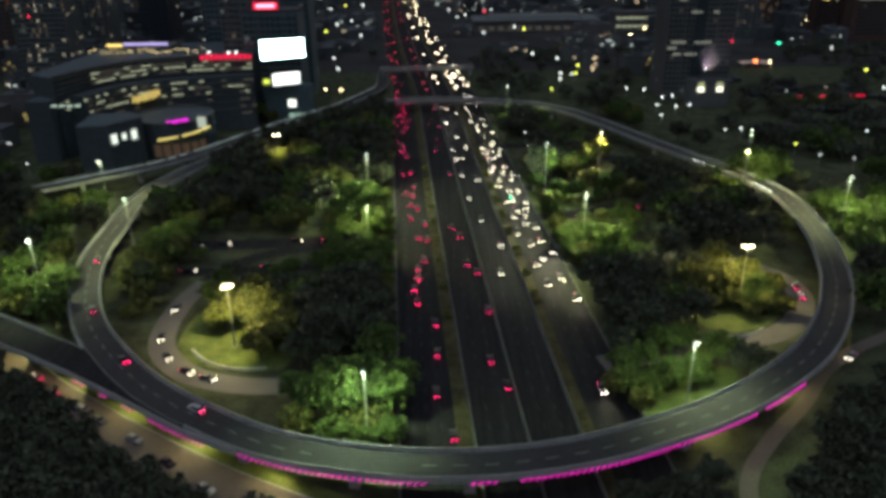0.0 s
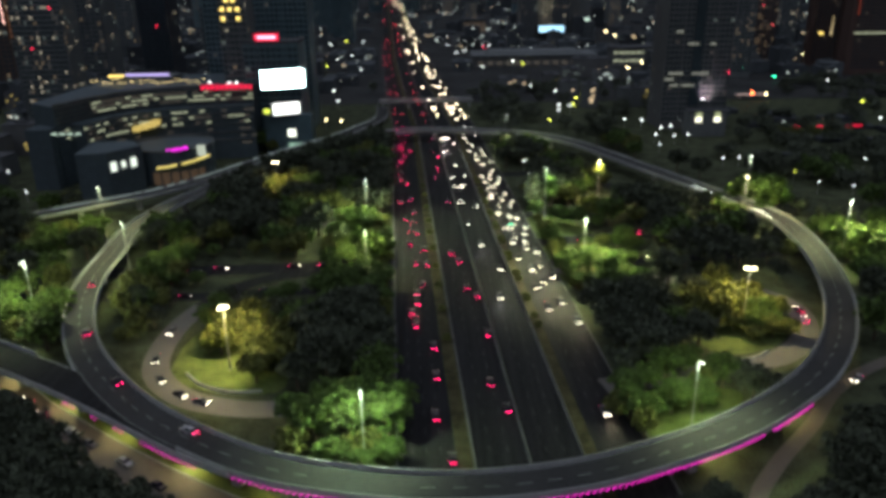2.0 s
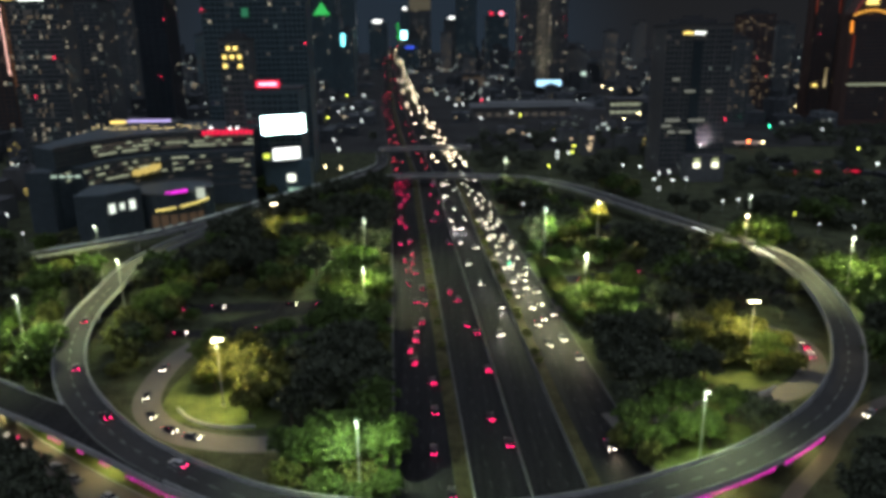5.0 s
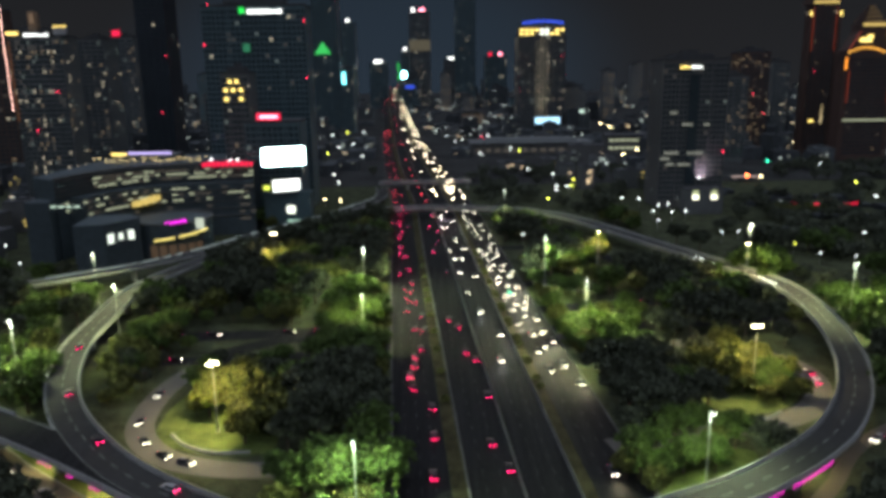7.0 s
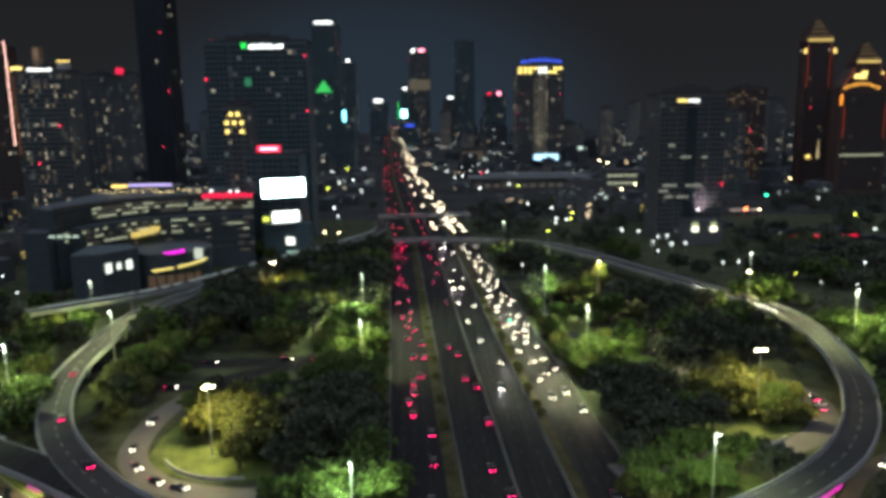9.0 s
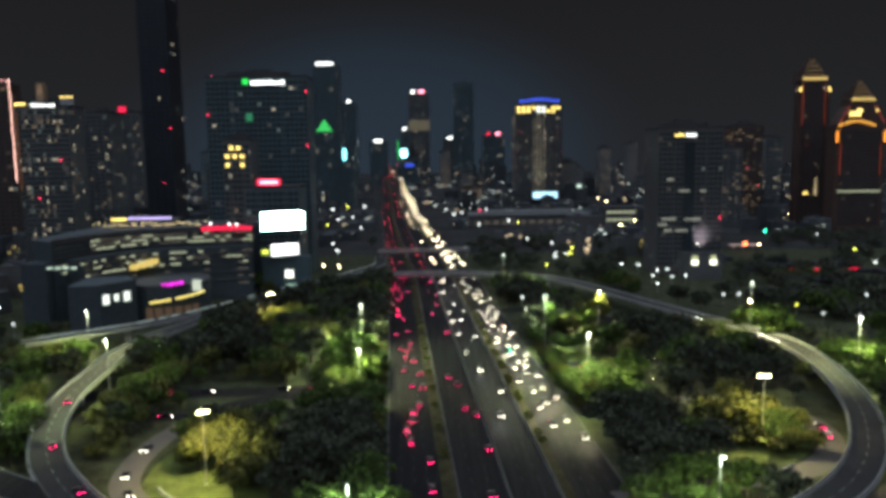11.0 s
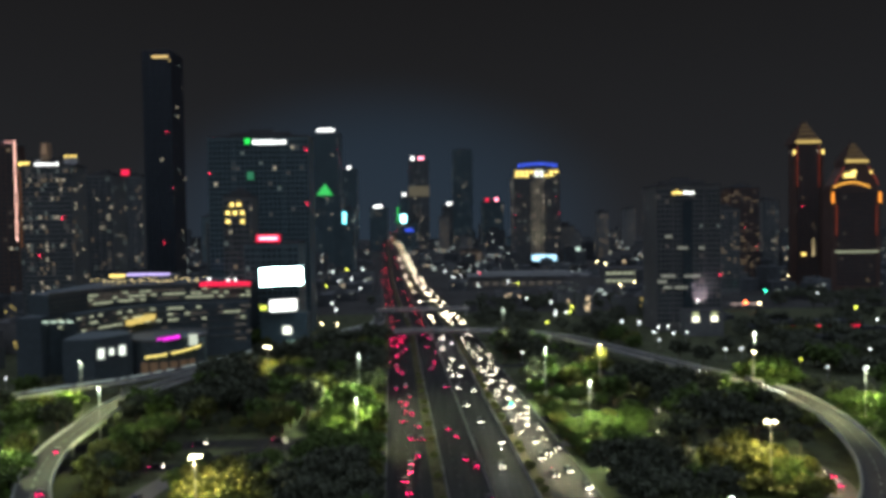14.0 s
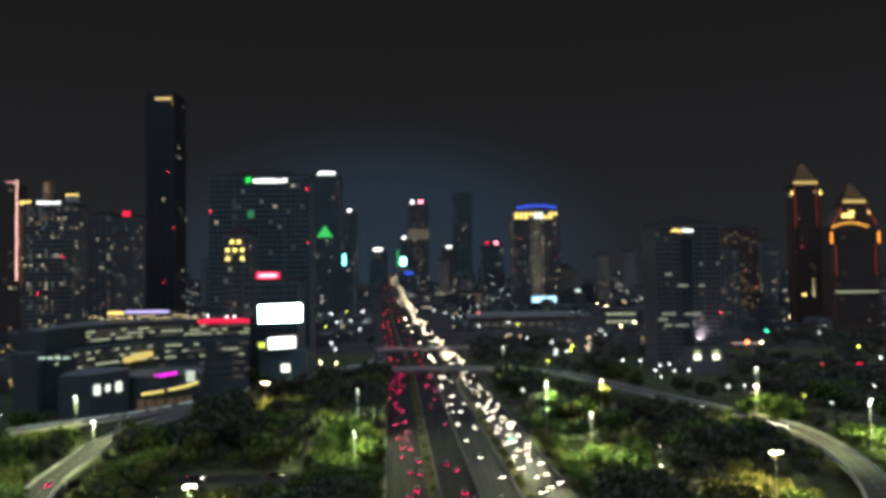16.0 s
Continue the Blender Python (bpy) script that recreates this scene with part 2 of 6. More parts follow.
def main_line(offset, z=0.0):
    return [(axis(y) + offset, y, climb(y) + z) for y in MAIN_Y]


ROADS = []          # plan lines with half widths, kept free of trees


def road(name, line, half, z, label, mat=None):
    ob = part(name, Shape().sweep([(p[0], p[1], p[2] if len(p) > 2 else 0) for p in line], [(half, z), (-half, z), (-half, z - 0.3), (half, z - 0.3)][::-1]), mat or ASPHALT)
    tagged(ob, label, "road", kind="structure")
    ROADS.append((line, half))
    return ob


road("road_arterial_outbound", main_line(-24.2), 6.9, 0.03, "worn dark asphalt arterial carriageway with red tail lights")
road("road_toll_outbound", main_line(-6.9), 6.3, 0.03, "dark asphalt toll carriageway leading away")
road("road_toll_inbound", main_line(6.5), 6.2, 0.03, "dark asphalt toll carriageway with oncoming headlights")
road("road_arterial_inbound", main_line(23.3), 6.9, 0.03, "worn asphalt arterial carriageway with dense oncoming traffic")

# median strips, kerbs and the toll barriers
for nm, off, half, mat, lab in (("median_outbound", -15.2, 1.9, MEDIAN, "planted strip between the carriageways"), ("median_inbound", 14.6, 1.7, MEDIAN, "planted strip beside the toll road")):
    tagged(part(nm, Shape().sweep(main_line(off), [(half, -0.1), (half, 0.16), (-half, 0.16), (-half, -0.1)]), mat), lab, "median", kind="structure")
BARRIER = [(0.3, 0), (0.12, 0.35), (0.08, 0.95), (-0.08, 0.95), (-0.12, 0.35), (-0.3, 0)]
for nm, off, lab in (("barrier_middle", -0.25, "concrete barrier between the toll carriageways"), ("barrier_outbound", -13.2, "concrete barrier along the toll road"), ("barrier_inbound", 12.75, "concrete barrier along the toll road")):
    tagged(part(nm, Shape().sweep(main_line(off, 0.02), BARRIER), BARRIER_GREY), lab, "barrier", kind="structure")
for nm, off in (("kerb_outbound", -31.3), ("kerb_inbound", 30.4)):
    tagged(part(nm, Shape().sweep(main_line(off), [(0.2, -0.1), (0.2, 0.2), (-0.2, 0.2), (-0.2, -0.1)]), BARRIER_GREY), "sooty concrete kerb along the arterial road", "kerb", kind="structure")

# lane dashes of the main road, nearest stretch as pieces
dash = Shape().box(-0.06, 0.06, -1.5, 1.5, 0, 0.006).data("lane_dash", material("worn_road_paint", (0.055, 0.055, 0.053), 0.8, scale=2, spread=0.4, bump=0.1))
for nm, offs in (("road_arterial_outbound", (-27.6, -24.2, -20.8)), ("road_toll_outbound", (-9.0, -4.8)), ("road_toll_inbound", (4.4, 8.6)), ("road_arterial_inbound", (19.9, 23.3, 26.7))):
    for off in offs:
        for k in range(20):
            y = 140 + 8 * k
            part("lane_dash", dash, None, bpy.data.objects[nm], at=pose(axis(y) + off, y, 0.034, 0, 0, 4))

# mown lawns
def lawn(name, outline, label):
    line = [p[:2] for p in smooth(outline, 4, True)]
    tagged(part(name, Shape().prism(line, -0.2, 0.012), GRASS), label, "lawn", kind="structure")


lawn("lawn_1", [(-78, 183), (-70, 178), (-52, 174), (-44, 178), (-48, 196), (-58, 214), (-74, 218), (-80, 205)], "lamplit yellowish mown lawn inside the loop ramp")
lawn("lawn_2", [(84, 193), (100, 197), (112, 212), (108, 228), (90, 234), (78, 220), (78, 202)], "lamplit mown lawn inside the loop ramp")
lawn("lawn_3", [(42, 256), (60, 244), (74, 256), (72, 282), (64, 312), (50, 330), (39, 322), (41, 290)], "lamplit mown lawn beside the arterial road")
lawn("lawn_4", [(40, 147), (56, 151), (74, 162), (80, 172), (66, 176), (46, 168)], "lamplit mown lawn along the flyover")
lawn("lawn_5", [(-18, 250), (-34, 252), (-38, 272), (-36, 300), (-24, 312), (-19, 290)], "lamplit mown verge beside the arterial road")

# ---------------------------------------------------------------- the ring flyover
DECK_Z = 7.0
RING = smooth([(-3.5, 125.4), (14, 126), (32, 129.6), (47.3, 135.3), (65, 143.6), (82.2, 154.8), (99.3, 169.5), (113.2, 187.2), (123, 204.5), (130.6, 221.7), (139.4, 249.5), (144.6, 279), (145, 302), (139, 323), (130, 345), (120, 369),
               (109, 396), (96, 430), (81, 462), (63, 482), (43, 493), (12, 502), (-20, 503), (-50, 488), (-74, 456), (-93, 420), (-106, 388), (-119, 356), (-128.5, 326), (-131.5, 296), (-128.4, 268),
               (-124.5, 240), (-116, 213), (-104.5, 190), (-90, 171), (-73.5, 154.5), (-55, 141.5), (-38, 132.5), (-20, 127.6)], 6, True)
ROADS.append((RING, 5.5))
HALF = 4.75
flyover = thing("ring_flyover", "pale concrete ring flyover with dark asphalt deck and magenta edge lights", "flyover")
part("deck", Shape().sweep(raised(RING, DECK_Z), [(HALF, 0), (HALF, -0.5), (HALF - 1.8, -1.7), (-HALF + 1.8, -1.7), (-HALF, -0.5), (-HALF, 0)], True), CONCRETE, flyover, "concrete box girder")
part("roadway", Shape().sweep(raised(RING, DECK_Z), [(HALF - 0.45, 0.01), (HALF - 0.45, 0.07), (-HALF + 0.45, 0.07), (-HALF + 0.45, 0.01)][::-1], True), DECK, flyover, "grey asphalt roadway")
WALL = [(0.2, 0), (0.12, 0.5), (0.12, 1.05), (-0.12, 1.05), (-0.12, 0.5), (-0.2, 0)]


def offset(line, d):
    out = []
    for i, p in enumerate(line):
        a, b = line[max(i - 1, 0)], line[min(i + 1, len(line) - 1)]
        v = Vector((b[0] - a[0], b[1] - a[1], 0)).normalized()
        out.append((p[0] - v.y * d, p[1] + v.x * d, p[2]))
    return out


inner = offset(raised(RING + RING[:1], DECK_Z), HALF - 0.22)
outer = offset(raised(RING + RING[:1], DECK_Z), -HALF + 0.22)
N = len(RING)
cut0, cut1 = 33 * 6 + 2, 35 * 6 + 5      # where the slip road joins
part("parapet", Shape().sweep(inner, WALL), CONCRETE, flyover, "weathered concrete parapet")
part("parapet", Shape().sweep(outer[:cut0], WALL), CONCRETE, flyover, "weathered concrete parapet")
part("parapet", Shape().sweep(outer[cut1:], WALL), CONCRETE, flyover, "weathered concrete parapet")
for i in list(range(3, N, 9)):
    p, q = Vector(RING[i]), Vector(RING[(i + 1) % N])
    if abs(p.x - axis(p.y)) < 31 and min(abs(p.x - axis(p.y) - o) for o in (-15.2, 0, 14.6, 33)) > 3:
        continue
    a = math.degrees(math.atan2(q.y - p.y, q.x - p.x))
    pier = Shape().box(-1.1, 1.1, -0.9, 0.9, -0.5, 4.2).box(-1.2, 1.2, -1.0, 1.0, -0.5, 0.3)
    b = len(pier.v)
    pier.v += [(-0.9, -1.0, 4.2), (0.9, -1.0, 4.2), (0.9, 1.0, 4.2), (-0.9, 1.0, 4.2), (-0.9, -2.9, 5.3), (0.9, -2.9, 5.3), (0.9, 2.9, 5.3), (-0.9, 2.9, 5.3)]
    pier.f += [tuple(b + k for k in f) for f in ((3, 2, 1, 0), (4, 5, 6, 7), (0, 1, 5, 4), (1, 2, 6, 5), (2, 3, 7, 6), (3, 0, 4, 7))]
    part("pier", pier, CONCRETE, flyover, at=pose(p.x, p.y, 0, 0, 0, a))
# lane dashes on the deck, near half
middle = raised(RING, DECK_Z + 0.075)
deck_dash = Shape().box(-1.6, 1.6, -0.08, 0.08, 0, 0.006).data("lane_dash", PAINT)


def along(line, gap, start=0.0):
    """Points and headings at an even gap along a line."""
    out, left = [], start
    for a, b in zip(line, line[1:]):
        a, b = Vector(a), Vector(b)
        d = (b - a).length
        while left <= d:
            p = a.lerp(b, left / d)
            out.append((p, math.degrees(math.atan2(b.y - a.y, b.x - a.x))))
            left += gap
        left -= d
    return out


for p, a in along(middle, 6.7)[:150]:
    part("lane_dash", deck_dash, None, flyover, at=pose(p.x, p.y, p.z, 0, 0, a))
joint = Shape().box(-0.14, 0.14, -HALF + 0.5, HALF - 0.5, 0, 0.005).data("expansion_joint", material("rubber_joint", (0.012, 0.012, 0.012), 0.9, scale=3, spread=0.3))
for p, a in along(raised(RING, DECK_Z + 0.072), 31, 8):
    part("expansion_joint", joint, None, flyover, at=pose(p.x, p.y, p.z, 0, 0, a))
edge_line = Shape()
for d in (HALF - 0.75, -HALF + 0.75):
    edge_line.sweep(offset(raised(RING + RING[:1], DECK_Z + 0.073), d), [(0.06, 0.0), (0.06, 0.006), (-0.06, 0.006), (-0.06, 0.0)][::-1])
part("edge_line", edge_line, PAINT, flyover, "worn white edge lines")
# neon rods under the outer edge
rod = Shape().tube((-0.42, 0, -0.4), (0.42, 0, 0.4), 0.10, 0.10, 6).data("neon_rod", NEON)
lower = offset(raised(RING[-5 * 6:] + RING[:9 * 6], DECK_Z - 0.7), -HALF - 0.15)
for p, a in along(lower, 1.5):
    if p.x < -71 or p.x > 91 or -48.6 > p.x > -54 or -3.5 < p.x < 5 or 10.5 < p.x < 16 or 73.5 < p.x < 77:
        continue
    part("neon_rod", rod, None, flyover, at=pose(p.x, p.y, p.z, 0, 0, a))

marker = Shape().box(-0.2, 0.2, -0.12, 0.12, 0, 0.2).data("marker_light", lamp_material("marker_light", (0.9, 1.0, 0.95), 6))
for p, a in along(raised(inner, DECK_Z + 1.05), 2.3):
    if 331 < p.y < 347 and p.x > 100 or 297 < p.y < 312 and p.x > 100:
        part("marker_light", marker, None, flyover, at=pose(p.x, p.y, p.z, 0, 0, a))

# slip road that comes in beside the ring
SLIP = smooth([(-330, 300), (-230, 246), (-180, 217), (-150, 199.5), (-126.5, 185.5), (-100, 170.2), (-78, 156), (-58, 142.6), (-44, 135)], 6)
ROADS.append((SLIP, 6))
slip = thing("slip_road", "dark asphalt slip road on a concrete viaduct joining the ring", "flyover")
part("deck", Shape().sweep(raised(SLIP, DECK_Z - 0.03), [(5.4, 0), (5.4, -0.5), (3.5, -1.6), (-3.5, -1.6), (-5.4, -0.5), (-5.4, 0)]), CONCRETE, slip, "concrete girder")
part("roadway", Shape().sweep(raised(SLIP, DECK_Z - 0.03), [(5.0, 0.01), (5.0, 0.07), (-5.0, 0.07), (-5.0, 0.01)][::-1]), ASPHALT, slip, "grey asphalt roadway")
part("parapet", Shape().sweep(offset(raised(SLIP, DECK_Z - 0.03), -5.15), WALL), CONCRETE, slip, "weathered concrete parapet")
part("parapet", Shape().sweep(offset(raised(SLIP[:5 * 6 - 3], DECK_Z - 0.03), 5.15), WALL), CONCRETE, slip, "weathered concrete parapet")
for p, a in along(raised(offset(SLIP, -5.75), DECK_Z - 0.8), 1.5):
    if -97 < p.x < -92 or -87 < p.x < -84 or -80 < p.x < -75.5 or -71 < p.x < -54:
        part("neon_rod", rod, None, slip, at=pose(p.x, p.y, p.z, 0, 0, a))
for p, a in along(SLIP[6:-8], 26):
    part("pier", Shape().box(-1.0, 1.0, -0.9, 0.9, -0.5, 5.4), CONCRETE, slip, at=pose(p.x, p.y, 0, 0, 0, a))

# ---------------------------------------------------------------- ground-level ramps and streets
LOOP_W = smooth([(-14, 262), (-48, 263), (-72, 252), (-83, 232), (-87, 212), (-84.5, 190), (-74, 175.5), (-60, 168.5), (-44, 167), (-24, 172)], 6)
LOOP_E = smooth([(44, 176), (66, 181), (86, 186.5), (99, 190.5), (110, 200), (117.5, 214), (118, 229), (108, 242), (88, 250), (62, 254), (44, 262)], 6)
# lamplight is put into this colour: paler than the asphalt of unlit roads
LOOP_LIT = material("pale_worn_asphalt", (0.095, 0.086, 0.074), 0.8, scale=0.7, spread=0.25, bump=0.15)
road("road_loop_west", LOOP_W[18:], 3.9, 0.05, "curved asphalt loop ramp round a lit garden", LOOP_LIT)
# same ramp, given the darker asphalt where no lamplight shows
road("road_loop_west_entry", LOOP_W[:19], 3.9, 0.044, "start of the loop ramp between the trees, asphalt darkened as unlit")
road("road_loop_east", LOOP_E, 3.9, 0.05, "curved asphalt loop ramp round a lit garden", LOOP_LIT)
road("road_cross_west", [(-320, 268), (-115, 264), (-50, 268), (-12, 275)], 5, 0.02, "worn asphalt cross road between the trees")
road("road_cross_west_far", [(-300, 246), (-100, 240), (-79, 241), (-40, 246), (-14, 254)], 3.4, 0.025, "worn asphalt cross road between the trees")
road("road_cross_east", [(38, 292), (80, 300), (115, 305), (180, 312), (420, 330)], 5, 0.02, "dark asphalt cross road between the trees")
road("road_cross_east_far", [(36, 268), (90, 272), (200, 282), (420, 300)], 4, 0.025, "dark asphalt cross road between the trees")
LOOP_NW = smooth([(-26, 400), (-50, 396), (-72, 380), (-80, 352), (-72, 328), (-48, 318), (-24, 322)], 6)
LOOP_NE = smooth([(32, 405), (52, 408), (78, 398), (92, 374), (90, 350), (70, 336), (38, 330)], 6)
road("road_loop_north_west", LOOP_NW, 3.8, 0.05, "curved asphalt loop ramp among trees")
road("road_loop_north_east", LOOP_NE, 3.8, 0.05, "curved asphalt loop ramp among trees")
STREET_W = smooth([(-330, 285), (-200, 212), (-130, 182), (-106, 165), (-82, 148), (-60, 134), (-40, 123), (0, 104), (60, 80)], 6)
road("street_west", STREET_W, 5.2, 0.04, "narrow worn street beside the viaduct with parked cars", PAVING)
for d in (-5.4, 5.4):
    tagged(part("kerb_street", Shape().sweep(offset([(*p[:2], 0.0) for p in STREET_W], d), [(0.18, -0.1), (0.18, 0.2), (-0.18, 0.2), (-0.18, -0.1)]), CONCRETE), "worn concrete kerb along the street", "kerb", kind="structure")
tagged(part("verge_street", Shape().sweep(offset([(*p[:2], 0.0) for p in STREET_W], 7.6), [(1.9, -0.1), (1.9, 0.05), (-1.9, 0.05), (-1.9, -0.1)]), GRASS), "mown grass verge between street and viaduct", "lawn", kind="structure")
road("street_east", smooth([(60, 60), (62, 105), (66, 126), (77, 141), (92, 156), (106, 172), (126, 186), (170, 205), (320, 250)], 6), 1.9, 0.04, "brown curved footway street", PAVING)
FRONT = smooth([(-330, 200, 6.6), (-230, 276, 6.6), (-170, 326, 6.6), (-140, 352, 6.6), (-121, 380, 6.6), (-108, 407, 6.6), (-95, 433, 6.6), (-81, 458, 6.6), (-68.5, 478, 6.6), (-59.5, 500, 6.4), (-52.5, 522, 5.8), (-45.5, 550, 4.4), (-42.5, 590, 2.0), (-47, 650, 0.2)], 6)
ROADS.append((offset(FRONT, 4.5), 5))
frontage = thing("frontage_viaduct", "pale concrete viaduct between the mall and the ring flyover", "flyover")
part("deck", Shape().sweep(offset(FRONT, 4.2), [(4.6, 0), (4.6, -0.5), (3.0, -1.5), (-3.0, -1.5), (-4.6, -0.5), (-4.6, 0)]), GRIMY, frontage, "concrete girder")
part("roadway", Shape().sweep(offset(FRONT, 4.2), [(4.2, 0.01), (4.2, 0.07), (-4.2, 0.07), (-4.2, 0.01)][::-1]), DECK, frontage, "grey asphalt roadway")
for d in (-0.18, 8.6):
    part("parapet", Shape().sweep(offset(FRONT, d), WALL), GRIMY, frontage, "pale concrete parapet")
# dim glowing strips that stand for cool light falling on the parapet
parapet_glow = Shape().box(-1.15, 1.15, -0.15, -0.10, -0.75, 0.0).data("marker_light", lamp_material("cool_edge_light", (0.80, 1.0, 0.96), 0.16))
r_mark = random.Random(12)
for p, a in along(offset(FRONT, 8.6), 2.4):
    if -182 < p.x < -45 and r_mark.random() < (0.75 if p.x < -118 else 0.6):
        part("marker_light", parapet_glow, None, frontage, at=pose(p.x, p.y, p.z + 1.05, 0, 0, a))
for p, a in along(offset(FRONT, 4.2)[6:-14], 27):
    part("pier", Shape().box(-0.9, 0.9, -1.4, 1.4, -0.5, p.z - 1.4), GRIMY, frontage, at=pose(p.x, p.y, 0, 0, 0, a))

for nm, pts in (("garden_wall_west", [(-74, 186), (-68, 179.5), (-59, 175.5), (-50, 175.5)]), ("garden_wall_east", [(80, 192), (84, 189.5), (91, 190), (97, 194)])):
    tagged(part(nm, Shape().sweep(smooth([(*p, 0.0) for p in pts], 5), [(0.35, 0), (0.3, 0.6), (-0.3, 0.6), (-0.35, 0)]), CONCRETE), "low pale garden wall along the lit lawn", "garden wall", kind="structure")

# ---------------------------------------------------------------- street lamps
def street_lamp(x, y, z, base, warm, arms, power, turn=0.0, tint=None):
    """A tall tapered pole with one or more luminaires at its head."""
    tone = "warm yellow" if warm else "cool white"
    lamp = thing("street_lamp", f"tall galvanised street lamp with {tone} light", "street lamp", pose(x, y, base, 0, 0, turn), "street lamps of the interchange")
    h = z - base
    part("pole", Shape().tube((0, 0, -0.3), (0, 0, h), 0.24, 0.11, 10), POLE, lamp)
    part("base_plate", Shape().tube((0, 0, -0.1), (0, 0, 0.25), 0.5, 0.45, 10), STEEL, lamp)
    if arms == 1 and not warm:
        part("light_tube", Shape().tube((0, 0, h - 2.4), (0, 0, h + 0.1), 0.17, 0.17, 8), TUBE, lamp, "bright upper light tube")
        part("light_tube", Shape().tube((0, 0, h - 5.6), (0, 0, h - 2.42), 0.15, 0.16, 8), TUBE_DIM, lamp, "dimmer lower light tube")
    for k in range(arms):
        w = 2 * math.pi * k / arms
        c, s = math.cos(w), math.sin(w)
        part("arm", Shape().tube((0, 0, h - 0.5), (0.6 * c, 0.6 * s, h + 0.15), 0.07, 0.05, 6), STEEL, lamp)
        m = Matrix.Translation((0.85 * c, 0.85 * s, h + 0.2)) @ Matrix.Rotation(w, 4, "Z")
        head = part("luminaire", Shape().box(-0.55, 0.6, -0.28, 0.28, 0.0, 0.22, taper=0.05), STEEL, lamp, at=m)
        part("lens", Shape().box(-0.42, 0.78, -0.36, 0.36, -0.34, 0.03, taper=0.06) if warm else Shape().box(-0.3, 0.5, -0.22, 0.22, -0.22, 0.02, taper=0.04), LAMP_WARM if warm else LAMP_COOL, head)
    light = bpy.data.lights.new("street_light", "SPOT")
    light.energy, light.color = power / arms, (1.0, 0.84, 0.40) if warm else tint or (0.92, 1.0, 0.50)
    light.spot_size, light.spot_blend, light.shadow_soft_size = radians(154), 0.55, 0.35
    for k in range(arms):
        w = 2 * math.pi * k / arms + radians(turn)
        bulb = new("street_light", light)
        bulb.matrix_world = pose(x + 1.25 * math.cos(w), y + 1.25 * math.sin(w), z - 0.3)
    return lamp


LAMPS = [(-131.7, 215.6, 24, 0, 0, 1, 24, 270), (-145.9, 302.1, 24.3, 0, 0, 1, 36, 270), (-62, 188.2, 20, 0, 1, 3, 20, 0), (-82.9, 359.8, 20, 0, 1, 2, 13, 0), (-32.6, 306.3, 24.9, 0, 0, 1, 46, 270),
         (-18.5, 142, 20.7, 0, 0, 1, 19, 270), (60.2, 152, 20.9, 0, 0, 1, 12, 300), (96.2, 211.6, 20, 0, 1, 2, 23, 0), (52.4, 252.4, 24.0, 0, 0, 1, 40, 270), (40.5, 448.5, 27, 0, 0, 1, 14, 270),
         (133, 308.8, 23.3, 0, 1, 1, 15, 270), (156.8, 267.6, 24.3, 0, 0, 1, 34, 270), (-117.5, 256.5, 23.2, 0, 0, 1, 15, 270), (80, 360.6, 18.5, 0, 1, 1, 20, 270), (48.6, 328.9, 23, 0, 0, 1, 36, 270),
         (139.5, 322, 29, 0, 0, 1, 19, 270), (-29, 262, 17, 0, 0, 1, 14, 270), (190, 262, 20, 0, 0, 1, 34, 270)]
MINT = {-18.5: (0.74, 1.0, 0.62), 48.6: (0.80, 1.0, 0.64), 60.2: (0.80, 1.0, 0.58), -32.6: (0.84, 1.0, 0.55), -131.7: (0.86, 1.0, 0.56)}      # greener lamps, by their x
for x, y, z, base, warm, arms, kw, turn in LAMPS:
    street_lamp(x, y, z, base, warm, arms, kw * 1950, turn, MINT.get(x))
# added lamps, hidden below the deck edge, that brighten the streets
under = bpy.data.lights.new("underdeck_light", "SPOT")
under.energy, under.color, under.spot_size, under.spot_blend, under.shadow_soft_size = 5000, (1.0, 0.86, 0.42), radians(165), 1.0, 1.2
for x, y in ((-139, 196), (-119, 184.5), (-98, 171), (-79, 158), (-57, 143.5), (-36, 131), (62, 146), (86, 162)):
    added_lamp = thing("underdeck_lamp", "added warm lamp hidden under the viaduct edge to light the street", "lamp", pose(x, y, 4.6))
    part("housing", Shape().box(-0.4, 0.4, -0.2, 0.2, 0.1, 0.9), STEEL, added_lamp)
    part("lens", Shape().box(-0.35, 0.35, -0.15, 0.15, 0.0, 0.1), TUBE_DIM, added_lamp)
    new("underdeck_light", under).matrix_world = look((x, y, 4.5), (x - 6 if x < 0 else x + 6, y - 9, 0))


